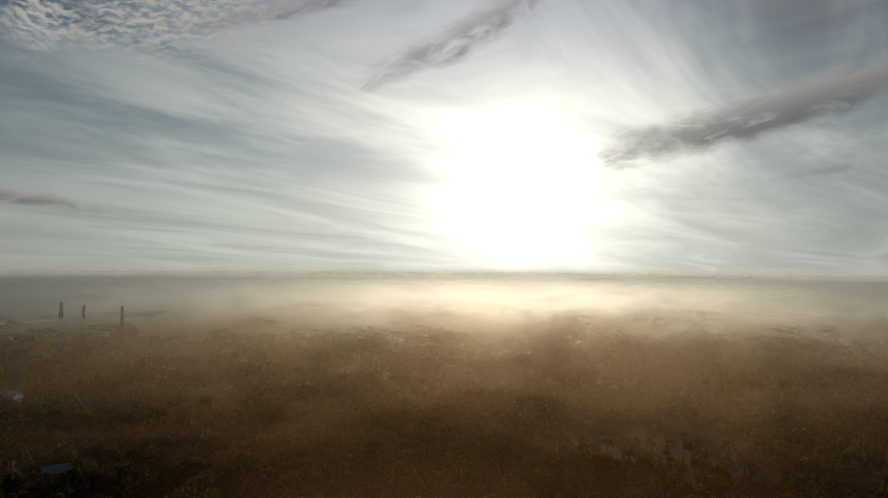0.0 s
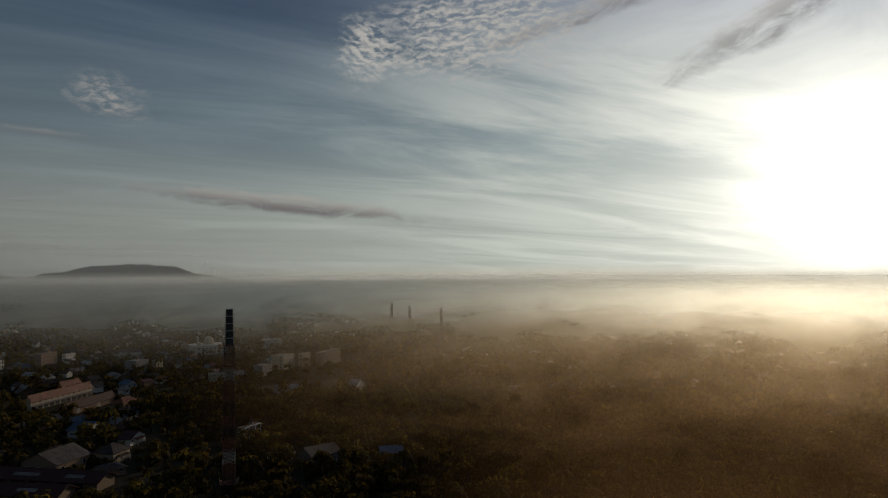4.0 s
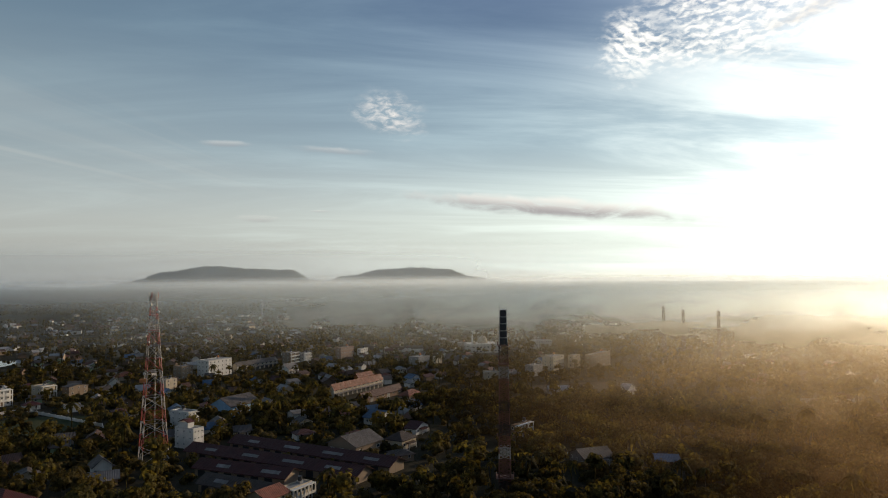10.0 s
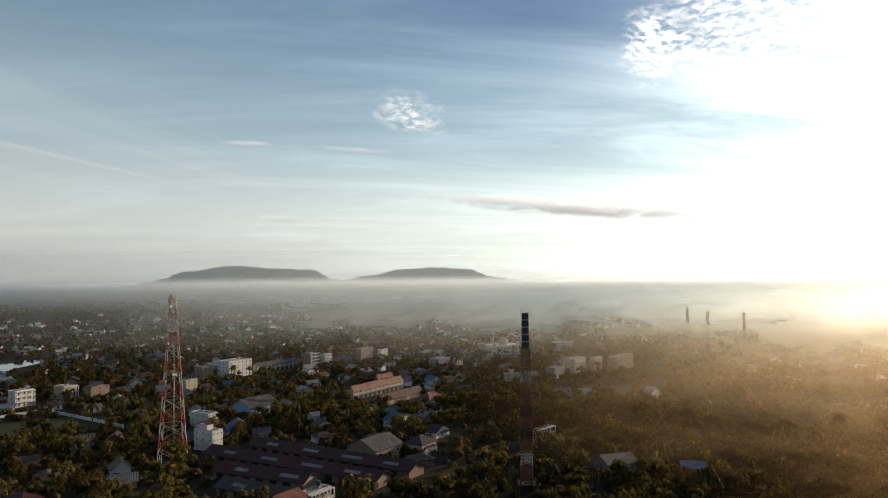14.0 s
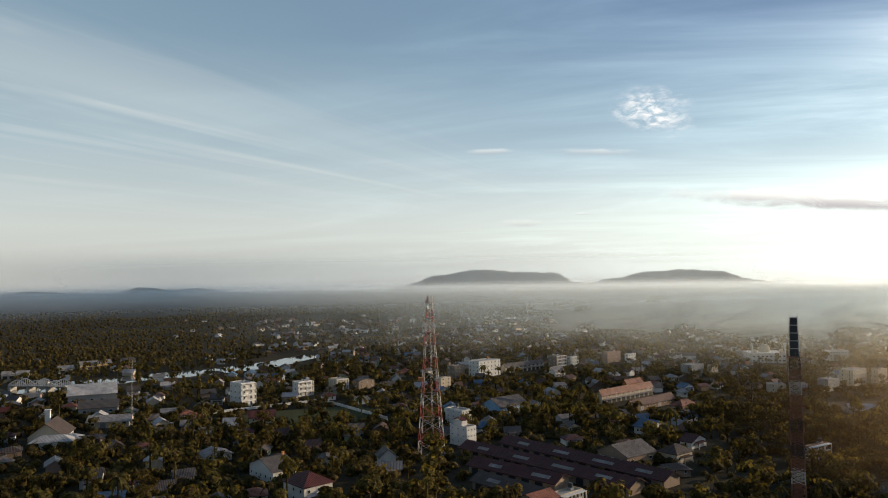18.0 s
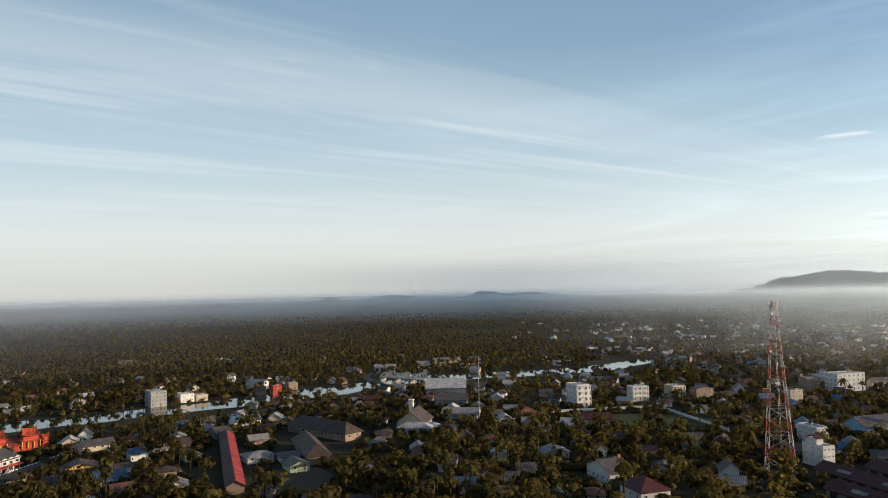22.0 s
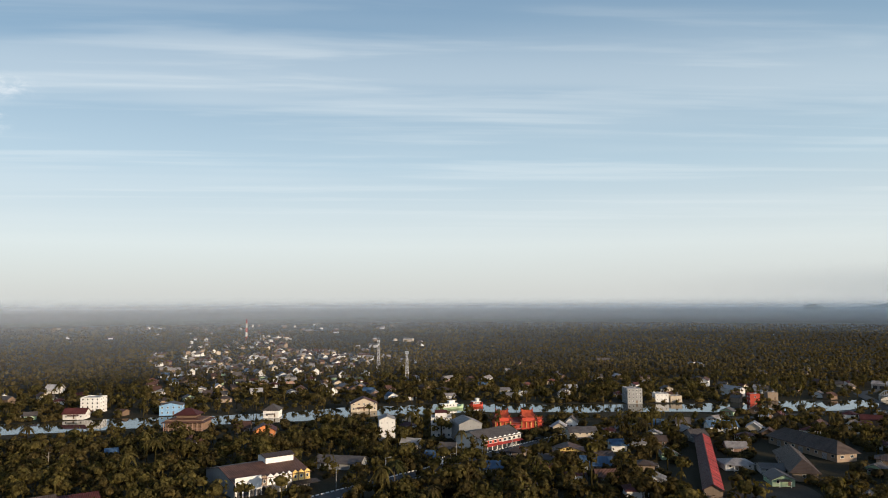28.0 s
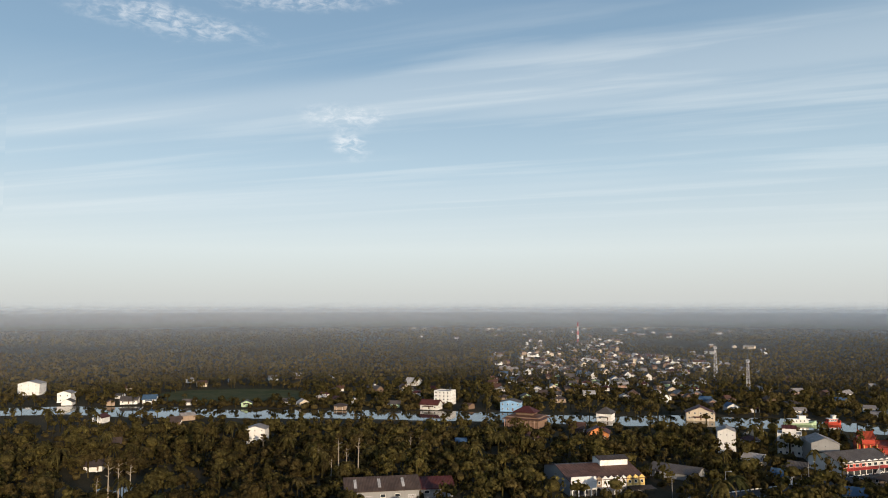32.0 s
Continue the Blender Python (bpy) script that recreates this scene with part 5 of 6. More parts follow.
# ---- tiered wooden house, church, mosque ----
tier = thing("tiered_house", -267.5, -364.8, 123, "large brown wooden house with tiers of red-brown roofs", "house", radius=14)
part("wall", Shape().box(-10.5, -8, 0, 10.5, 8, 6.0), "brown", tier)
part("lower_roof", hip_roof(22.0, 17.0, 5.0, 8.2, 1.2), "r_rust", tier)
part("upper_wall", Shape().box(-5.5, -4, 6.0, 5.5, 4, 8.8), "wood", tier)
part("upper_roof", hip_roof(12.0, 9.0, 8.6, 11.8, 1.0), "r_red", tier)
for z in (1.6, 3.6):
    part("gallery_rail", Shape().box(-11.0, -9.2, z, 11.0, -9.05, z + 0.16), "pink", tier)
for i in range(9):
    part("post", Shape().box(-10.8 + i * 2.7 - 0.12, -9.2, 0, -10.8 + i * 2.7 + 0.12, -8.96, 4.9), "pink", tier)

church = thing("church", -403.0, -11.9, 78, "church with steep grey roof, pale annexes and a white tower", "church", radius=15)
part("nave_wall", gable_walls(15, 20, 4.5, 10.2, False), "cream", church)
part("nave_roof", gable_roof(15, 20, 4.5, 10.2, 1.0, False), "r_brown", church)
part("tower", Shape().box(-4.6, 7.0, 0, -2.4, 9.2, 13.5).box(-4.9, 6.7, 13.5, -2.1, 9.5, 13.9), "white", church, "slim white bell tower")
part("annex_roof", hip_roof(17, 8, 3.2, 5.6, 0.8).mesh("annex_roof", MAT["r_pale"]), "r_pale", church, at=pose(4.0, -13.5, 0))
part("annex_wall", Shape().box(-4.2, -17.2, 0, 12.2, -9.8, 3.2), "white", church)
part("annex_roof", hip_roof(9, 7, 3.0, 4.8, 0.6).mesh("annex_roof", MAT["r_pale"]), "r_pale", church, at=pose(10.5, -8.0, 0))
openings(church, 15, 20, 1, 3, "small", 3, True, "lr", 1.5)

mosque = thing("mosque", -447.0, 520.8, 60, "white mosque with pale domes and slim towers", "mosque", radius=18)
part("hall_wall", stacked(28, 22, ((0, 0), (0, 7.4), (0.5, 7.4), (0.5, 8.2))), "white", mosque)
part("dome", Shape().bar((0, 0, 8.2), (0, 0, 9.6), 4.6, 0, 14).dome((0, 0, 9.6), 4.8, 5.4, 0, 6, 16).bar((0, 0, 14.8), (0, 0, 17.0), 0.14), "cream", mosque, "large pale dome")
for x in (-11, 11):
    part("small_dome", Shape().bar((x, -8, 8.2), (x, -8, 9.2), 1.8, 0, 10).dome((x, -8, 9.2), 1.9, 2.3, 0, 4, 12), "cream", mosque)
    part("minaret", Shape().bar((x * 1.2, -10, 0), (x * 1.2, -10, 15), 0.9, 0, 10, 0.7).dome((x * 1.2, -10, 15), 0.95, 1.6, 0, 4, 10), "white", mosque)
openings(mosque, 28, 22, 2, 3.6, "wide", 8, False, "flr", 1.2)

# ---- long market roofs, walls, boats ----
for cx, cy, yaw, w, d, roof, label in ((-243, 160, 15, 84, 9.5, "r_red", "long market row under a dark red sheet roof"), (-243, 178, 13, 82, 9.5, "r_red", "long market row under a dark red sheet roof"),
                                       (-238, 145, 20, 40, 9.0, "r_red", "market row under a dark red sheet roof"), (-222, 133, 15, 30, 9.0, "r_brown", "market row under a brown sheet roof")):
    m = thing("market_row", cx, cy, yaw, label, "market", "market rows", radius=0)
    for i in range(int(w / 12) + 1):
        u = -w / 2 + w * i / int(w / 12)
        TAKEN.append((cx + u * math.cos(radians(yaw)), cy + u * math.sin(radians(yaw)), 8.5))
    part("wall", gable_walls(w, d, 3.4, 5.6, True), "tan", m)
    part("roof", gable_roof(w, d, 3.4, 5.6, 1.0, True), roof, m)
    k = 2.2 / (d / 2)
    for i in range(max(1, int(w / 20))):
        u = -w / 2 + 5 + i * 20 + (cx * 7 % 5)
        n = 6.0 + (i * 37 % 5)
        part("roof_sheet", Shape().slab([(u, -d / 2 - 0.9, 3.3 - 0.32), (u + n, -d / 2 - 0.9, 3.3 - 0.32), (u + n, -d / 4, 3.4 + k * d / 4 + 0.22), (u, -d / 4, 3.4 + k * d / 4 + 0.22)], (0, 0, -0.05)), "r_zinc", m, "pale new zinc sheets on the roof")
    for i in range(int(w / 6)):
        # panels on the wall face, coloured dark for the shaded stalls
        part("stall_opening", Shape().box(-w / 2 + 1.5 + i * 6, -d / 2 - 0.05, 0, -w / 2 + 4.8 + i * 6, -d / 2, 2.4), "dark", m)

rr = thing("red_roofed_row", -331, -92, 17, "very long narrow house row with a patched bright red roof", "row")
for u in range(-52, 53, 8):
    TAKEN.append((-331 + u * math.cos(radians(17)), -92 + u * math.sin(radians(17)), 7))
part("wall", gable_walls(108, 6.6, 3.2, 5.0, True), "tan", rr)
part("roof", gable_roof(108, 6.6, 3.2, 5.0, 0.6, True), "r_red", rr)
for i in range(18):
    u = -53 + i * 6
    n = 4.2 + (i * 29 % 3) * 0.6
    part("roof_sheet", Shape().slab([(u, 3.85, 3.07), (u, 0.25, 5.05), (u + n, 0.25, 5.05), (u + n, 3.85, 3.07)], (0, 0, -0.04)), "r_bright", rr, "bright red painted roof sheets")
    part("door", DOOR, "wood", rr, at=pose(u + 3, 3.3, 0, 0, 0, 180))

fence = thing("field_wall", 0, 0, 0, "pale rendered wall round the sports field", "wall")
for ax, ay, ex, ey in ((-438, 66, -448, 133), (-446, 135, -372, 147), (-372, 147, -352, 140)):
    n = int(math.hypot(ex - ax, ey - ay) / 6)
    for i in range(n):
        p = Vector((ax + (ex - ax) * (i + 0.5) / n, ay + (ey - ay) * (i + 0.5) / n, 0))
        TAKEN.append((p.x, p.y, 3.5))
        part("wall_panel", Shape().box(-3.0, -0.12, 0, 2.9, 0.12, 1.5).box(2.9, -0.2, 0, 3.3, 0.2, 1.8), "white", fence, at=pose(p.x, p.y, 0, 0, 0, math.degrees(math.atan2(ey - ay, ex - ax))))


def boat(x, y, yaw, w, hull, cabin, label):
    ob = thing("boat", x, y, yaw, label, "boat", radius=6)
    s = Shape()
    sec = [(-w / 2, 0.5, 2.0), (-w / 2 + 1.2, 2.2, 1.5), (-w * 0.1, 2.7, 1.2), (w * 0.3, 2.3, 1.5), (w / 2, 0.15, 2.6)]
    for (x0, h0, z0), (x1, h1, z1) in zip(sec, sec[1:]):
        for q in (-1, 1):
            s.face([(x0, q * h0 * 0.6, 0.0), (x1, q * h1 * 0.6, 0.0), (x1, q * h1, z1), (x0, q * h0, z0)])
        s.face([(x0, -h0, z0 - 0.3), (x1, -h1, z1 - 0.3), (x1, h1, z1 - 0.3), (x0, h0, z0 - 0.3)])
    part("hull", s, hull, ob)
    c = part("cabin", Shape().box(-w * 0.32, -1.7, 1.0, w * 0.22, 1.7, 3.4), cabin, ob)
    part("cabin_roof", Shape().box(-w * 0.36, -2.1, 3.4, w * 0.27, 2.1, 3.6), "trim", c)
    part("wheelhouse", Shape().box(-w * 0.05, -1.3, 3.6, w * 0.16, 1.3, 5.4).box(-w * 0.08, -1.5, 5.4, w * 0.19, 1.5, 5.55), "white", c)
    for i in range(4):
        part("window", WINDOW["small"], "trim", c, at=pose(-w * 0.26 + i * w * 0.12, -1.7, 1.9))


boat(-411.2, -280.5, 149, 20, "green", "white", "moored green and white river boat")
boat(-429.7, -271.1, 149, 10, "red", "red", "small red boat moored at the bank")

# ---- poles and cars along the road ----
lp = None
for i, (x, y) in enumerate([(-214, -203), (-240, -199), (-262, -181), (-285, -193), (-306, -175), (-330, -186), (-226, -189)]):
    if lp is None:
        lp = thing("street_lamp", x, y, 80, "grey roadside pole with lamp arm", "street lamp", "roadside poles")
        part("pole", Shape().bar((0, 0, 0), (0, 0, 7.6), 0.13, 0, 6, 0.08), "steel_grey", lp)
        part("arm", Shape().bar((0, 0, 7.5), (1.8, 0, 7.9), 0.06), "steel_grey", lp)
        part("lamp_head", Shape().box(1.6, -0.15, 7.8, 2.4, 0.15, 7.98), "steel_white", lp)
    else:
        copy_thing(lp, pose(x, y, 0, 0, 0, 80 + 40 * (i % 2)))


def car(x, y, yaw, mat, label):
    ob = thing("car", x, y, yaw, label, "car", z=0.14)
    s = Shape()
    prof = [(-2.1, 0.35), (-2.1, 0.85), (-1.5, 0.95), (-0.9, 1.45), (0.6, 1.45), (1.2, 0.98), (2.05, 0.85), (2.1, 0.35)]
    s.slab([(px, -0.82, pz) for px, pz in prof], (0, 1.64, 0))
    part("body", s, mat, ob)
    part("windows", Shape().slab([(-1.25, -0.84, 1.0), (1.0, -0.84, 1.0), (0.55, -0.84, 1.4), (-0.85, -0.84, 1.4)], (0, 1.68, 0)), "glass", ob)
    for wx in (-1.3, 1.3):
        for wy in (-0.8, 0.8):
            part("wheel", Shape().bar((wx, wy - 0.1, 0.33), (wx, wy + 0.1, 0.33), 0.33, 0, 10), "black", ob)


for x, y, yaw, mat, label in ((-322, -184, 12, "white", "white car parked at the roadside"), (-300, -180, 8, "grey", "grey car on the road"), (-344, -181, 170, "black", "dark car parked before the shops"),
                              (-207, -215, 160, "white", "white van before the arcade hall"), (-318, -177, 10, "red", "red covered stall car by the road")):
    car(x, y, yaw, mat, label)



# ---- small houses of the town ----
rng = random.Random(7)
LARGE = list(TAKEN)
KINDS = [("r_rust", "wood", "small wooden house with rusty sheet roof", False, False), ("r_grey", "cream", "cream house with grey sheet roof", False, False),
         ("r_zinc", "white", "white house with bright zinc roof", False, True), ("r_red", "white", "white house with dark red roof", True, False),
         ("r_brown", "tan", "tan house with brown roof", True, False), ("r_blue", "white", "house with faded blue sheet roof", False, True),
         ("r_pale", "cream", "house with pale sheet roof", False, False), ("r_terra", "cream", "house with orange tiled roof", True, False),
         ("r_grey", "green", "pale green house with grey roof", False, True), ("r_zinc", "pink", "pink house with zinc roof", False, False),
         ("r_brown", "wood", "dark wooden house with brown roof", False, True), ("r_grey", "white", "white two-storey house with grey roof", False, False)]
PROTO = []


def free(x, y, r):
    return all((x - a) ** 2 + (y - b) ** 2 > (r + c) ** 2 for a, b, c in TAKEN)


def clear(x, y, gap):
    if to_line(x, y, RIVER) < RIVER_HALF + gap:
        return False
    if any(to_line(x, y, line) < 4 + gap for line in ROADS):
        return False
    for ox, oy, rx, ry, yaw in OPEN:
        c, s = math.cos(radians(yaw)), math.sin(radians(yaw))
        u, w = (x - ox) * c + (y - oy) * s, (y - oy) * c - (x - ox) * s
        if (u / (rx + gap)) ** 2 + (w / (ry + gap)) ** 2 < 1:
            return False
    return True


# zones of houses: headings from, to; distances from, to; how many; main heading of the streets
ZONES = [(46, 80, 285, 520, 52, 75), (36, 80, 520, 760, 80, 75), (76, 106, 255, 480, 44, 85), (84, 104, 480, 570, 14, 85), (103, 128, 285, 440, 30, 118),
         (104, 132, 520, 700, 18, 125), (130, 146, 560, 790, 74, 145), (124, 131, 540, 680, 8, 145), (148, 172, 500, 620, 8, 160), (14, 26, 500, 760, 12, 60)]
for i, (roof, wall, label, hip, turned) in enumerate(KINDS):
    w, d = rng.uniform(7.5, 10.5), rng.uniform(7, 9)
    PROTO.append((roof, wall, label, hip, turned, w, d, rng.uniform(4.4, 5.6) if i < 11 else 7.0))
BUILT = {}
COUNT = 0
for a0, a1, r0, r1, want, street in ZONES:
    got = tries = 0
    while got < want and tries < want * 40:
        tries += 1
        a, r = rng.uniform(a0, a1), math.sqrt(rng.uniform(r0 * r0, r1 * r1))
        p = toward(a, 0) * r
        if not (free(p.x, p.y, 7.0) and clear(p.x, p.y, 5)):
            continue
        i = rng.randrange(len(PROTO))
        roof, wall, label, hip, turned, w, d, h = PROTO[i]
        yaw = street + rng.choice((0, 0, 90, -90)) + rng.uniform(-14, 14)
        if i not in BUILT:
            BUILT[i] = house(p.x, p.y, yaw, w, d, h, roof, wall, label, hip, turned, 0.6, False, "small houses of the town")
        else:
            copy_thing(BUILT[i], pose(p.x, p.y, 0, 0, 0, yaw))
            TAKEN.append((p.x, p.y, 5.4))
        got += 1
        COUNT += 1

# houses along both banks of the river
for (ax, ay), (ex, ey) in zip(RIVER[2:21], RIVER[3:22]):
    d = Vector((ex - ax, ey - ay)).normalized()
    n = int(math.hypot(ex - ax, ey - ay) / 17)
    for i in range(n):
        for side, odds in ((1, 0.35), (-1, 0.62)):
            if rng.random() > odds or COUNT > 335:
                continue
            off = RIVER_HALF + rng.uniform(5, 12)
            x, y = ax + (ex - ax) * (i + rng.random()) / n - d.y * side * off, ay + (ey - ay) * (i + 0.5) / n + d.x * side * off
            if free(x, y, 5.5):
                j = rng.choice((0, 2, 3, 4, 5, 7, 10))
                if j not in BUILT:
                    continue
                copy_thing(BUILT[j], pose(x, y, 0, 0, 0, math.degrees(math.atan2(d.y, d.x)) + rng.choice((0, 90)) + rng.uniform(-8, 8)))
                TAKEN.append((x, y, 5.4))
                COUNT += 1

# houses too far off to tell their parts apart
far = Shape()
FAR_TAKEN = []
for a0, a1, r0, r1, want in ((40, 80, 470, 760, 150), (80, 104, 470, 640, 50), (30, 78, 760, 1350, 460), (60, 84, 1000, 1500, 60), (100, 128, 560, 900, 24), (130, 146, 780, 1060, 150), (136, 144, 1060, 1500, 60), (126, 131, 800, 1300, 14), (158, 174, 680, 760, 8), (148, 178, 500, 640, 34), (128, 152, 1500, 2300, 60), (76, 100, 600, 800, 30), (-16, 22, 400, 760, 70)):
    for _ in range(want):
        a, r = rng.uniform(a0, a1), rng.uniform(r0, r1)
        p = toward(a, 0) * r
        if r < 760 and not (free(p.x, p.y, 5.5) and clear(p.x, p.y, 4)):
            continue
        w, d, e, h = rng.uniform(5, 9), rng.uniform(5, 7.5), rng.uniform(2.3, 3.6), rng.uniform(1.2, 2.2)
        if rng.random() < 0.08:
            w, e = w * 1.9, e * 1.6
        m = pose(p.x, p.y, 0, 0, 0, rng.uniform(50, 110) + rng.choice((0, 90)))
        one = gable_walls(w, d, e, e + h)
        n = len(far.v)
        mi = rng.choice((0, 1, 2, 2, 8, 8))
        far.v += [tuple(m @ Vector(q)) for q in one.v]
        far.f += [tuple(n + i for i in q) for q in one.f]
        far.mi += [mi] * len(one.f)
        one, n, mi = gable_roof(w, d, e, e + h, 0.5), len(far.v), rng.choice((3, 4, 4, 5, 6, 7, 7, 7))
        far.v += [tuple(m @ Vector(q)) for q in one.v]
        far.f += [tuple(n + i for i in q) for q in one.f]
        far.mi += [mi] * len(one.f)
        FAR_TAKEN.append((p.x, p.y, 9))
        if r < 760:
            TAKEN.append((p.x, p.y, 4.6))
tagged(new("far_houses", far.mesh("far_houses", *[MAT[m] for m in ("cream", "tan", "wood", "r_zinc", "r_grey", "r_red", "r_pale", "r_rust", "white")])),
       "scattered far houses with pale roofs among trees", "houses", kind="stuff")


# ---- trees ----
def ico():
    t = (1 + 5 ** 0.5) / 2
    v = np.array([(-1, t, 0), (1, t, 0), (-1, -t, 0), (1, -t, 0), (0, -1, t), (0, 1, t), (0, -1, -t), (0, 1, -t), (t, 0, -1), (t, 0, 1), (-t, 0, -1), (-t, 0, 1)], float)
    f = np.array([(0, 11, 5), (0, 5, 1), (0, 1, 7), (0, 7, 10), (0, 10, 11), (1, 5, 9), (5, 11, 4), (11, 10, 2), (10, 7, 6), (7, 1, 8),
                  (3, 9, 4), (3, 4, 2), (3, 2, 6), (3, 6, 8), (3, 8, 9), (4, 9, 5), (2, 4, 11), (6, 2, 10), (8, 6, 7), (9, 8, 1)])
    return v / np.linalg.norm(v[0]), f


ICO_V, ICO_F = ico()


def finer(v, f):
    """every face split in four, on the ball"""
    v, mid, out = [tuple(p) for p in v], {}, []

    def half(a, b):
        k = (min(a, b), max(a, b))
        if k not in mid:
            p = np.array(v[a]) + np.array(v[b])
            mid[k] = len(v)
            v.append(tuple(p / np.linalg.norm(p)))
        return mid[k]
    for a, b, c in f:
        p, q, r = half(a, b), half(b, c), half(c, a)
        out += [(a, p, r), (p, b, q), (r, q, c), (p, q, r)]
    return np.array(v), np.array(out)


ICO_TOP = ICO_F[ICO_V[ICO_F].mean(1)[:, 2] > -0.5]
BALL_V, BALL_F = finer(ICO_V, ICO_F)


def crown(gen, blobs, clumps, size, core=0.62, flat=0.85, ball=True):
    """crown of leaf clumps over lumpy cores: blobs are x, y, z, radius"""
    vs, fs, n = [], [], 0
    bv, bf = (BALL_V, BALL_F) if ball else (ICO_V, ICO_TOP)
    for x, y, z, r in blobs:
        if core:
            v = bv * r * core * gen.uniform(0.66, 1.26, (len(bv), 1)) * (1, 1, flat) + (x, y, z)
            vs.append(v), fs.append(bf + n)
            n += len(bv)
        if not clumps:
            continue
        d = gen.normal(size=(clumps, 3))
        d[:, 2] = np.abs(d[:, 2]) * 0.9 - 0.25
        d /= np.linalg.norm(d, axis=1)[:, None]
        c = d * r * gen.uniform(0.8, 1.08, (clumps, 1)) * (1, 1, flat) + (x, y, z)
        u = np.cross(d, gen.normal(size=(clumps, 3)))
        u /= np.linalg.norm(u, axis=1)[:, None]
        w = np.cross(d, u) + d * gen.uniform(-0.6, 0.45, (clumps, 1))
        s = size * gen.uniform(0.6, 1.35, (clumps, 1))
        q = np.stack([c - u * s, c - w * s * 0.8, c + u * s * 0.9 + d * s * 0.3, c + w * s], 1).reshape(-1, 3)
        k = np.arange(clumps)[:, None] * 4 + n
        vs.append(q), fs.append(np.concatenate([k + (0, 1, 2), k + (0, 2, 3)]))
        n += 4 * clumps
    return np.concatenate(vs), np.concatenate(fs)


def array_mesh(name, v, f, mat):
    me = bpy.data.meshes.new(name)
    me.vertices.add(len(v)), me.loops.add(len(f) * 3), me.polygons.add(len(f))
    me.vertices.foreach_set("co", v.astype(np.float32).ravel())
    me.loops.foreach_set("vertex_index", f.astype(np.int32).ravel())
    me.polygons.foreach_set("loop_start", np.arange(0, len(f) * 3, 3, dtype=np.int32))
    me.materials.append(mat)
    me.update()
    me.validate()
    return me


def blobs_round(gen, h, r, n):
    out = [(0, 0, h - r * 0.7, r * 0.66)]
    for i in range(n):
        a = 2 * math.pi * (i + gen.uniform(0, 0.7)) / n
        k = r * gen.uniform(0.45, 0.75)
        out.append((k * math.cos(a), k * math.sin(a), h - r * gen.uniform(0.6, 1.4), r * gen.uniform(0.32, 0.6)))
    return out


def palm(gen, h, fronds=13, length=3.6):
    vs, fs, n = [], [], 0
    for i in range(fronds):
        a = 2 * math.pi * i / fronds + gen.uniform(-0.2, 0.2)
        rise, c, s = gen.uniform(-0.1, 0.9), math.cos(a), math.sin(a)
        spine = []
        for j in range(5):
            t = j / 4
            out, up = length * t * (1 - 0.15 * rise), length * (rise * t - 1.15 * t * t)
            spine.append((out, up, 0.62 * math.sin(math.pi * min(1, t * 0.85 + 0.12))))
        for (o0, u0, w0), (o1, u1, w1) in zip(spine, spine[1:]):
            for side in (-1, 1):
                q = [(o0, 0, u0), (o1, 0, u1), (o1, side * w1, u1 - w1 * 0.45), (o0, side * w0, u0 - w0 * 0.45)]
                vs.append(np.array([(x * c - y * s, x * s + y * c, z + h) for x, y, z in q]))
                fs.append(np.array([(n, n + 1, n + 2), (n, n + 2, n + 3)]))
                n += 4
    return np.concatenate(vs), np.concatenate(fs)


def trunk(h, r, lean=0.0, limbs=0, gen=None, reach=2.5):
    s = Shape()
    pts = [(lean * (i / 3) ** 2, 0, h * i / 3 - 0.1) for i in range(4)]
    for i in range(3):
        s.bar(pts[i], pts[i + 1], r * (1.2 - 0.28 * i), 0, 7, r * (1.2 - 0.28 * (i + 1)))
    for i in range(limbs):
        a = 2 * math.pi * i / limbs + gen.uniform(0, 0.8)
        z = h * gen.uniform(0.6, 0.95)
        k = reach * gen.uniform(0.6, 1.0)
        s.bar((0, 0, z), (k * math.cos(a), k * math.sin(a), z + k * gen.uniform(0.4, 0.9)), r * 0.45, 0, 5, r * 0.15)
    return s


gen = np.random.default_rng(11)
# the nearest trees, each a thing of its own
NEAR = []
for i in range(9):
    if i < 5:
        h, r = gen.uniform(7, 10.5), gen.uniform(3.2, 4.8)
        v, f = crown(gen, blobs_round(gen, h, r, 6), 80, 0.55)
        mat, label, tk = ("leaf_a", "leaf_b", "leaf_a", "leaf_b", "leaf_d")[i], "broad-leaved tree with an uneven dark green crown", trunk(h - r, 0.26, 0, 4, gen)
        name = "tree"
    elif i < 7:
        h = gen.uniform(9, 11)
        v, f = palm(gen, h, 15, 4.0)
        v[:, 0] += 0.7
        mat, label, tk, name = "leaf_c", "coconut palm with drooping fronds", trunk(h + 0.1, 0.2, 0.7), "palm"
    elif i == 7:
        h = gen.uniform(12, 14)
        v, f = crown(gen, [(0, 0, h - 1.2, 1.7), (0.9, 0.3, h - 3.2, 1.3), (-0.8, 0.5, h - 4.6, 1.2), (0.2, -0.7, h - 6.2, 1.1)], 40, 0.4)
        mat, label, tk, name = "leaf_b", "tall slender tree with a sparse crown", trunk(h - 1.5, 0.2, 0.2, 5, gen, 1.4), "tree"
    else:
        h = 3.4
        v, f = crown(gen, blobs_round(gen, h, 2.2, 4), 36, 0.4)
        mat, label, tk, name = "leaf_b", "low bushy green shrub in the undergrowth", trunk(1.6, 0.12, 0, 3, gen, 1.0), "shrub"
    NEAR.append((name, label, tk.mesh("trunk", MAT["bark"]), array_mesh("crown", v, f, MAT[mat])))

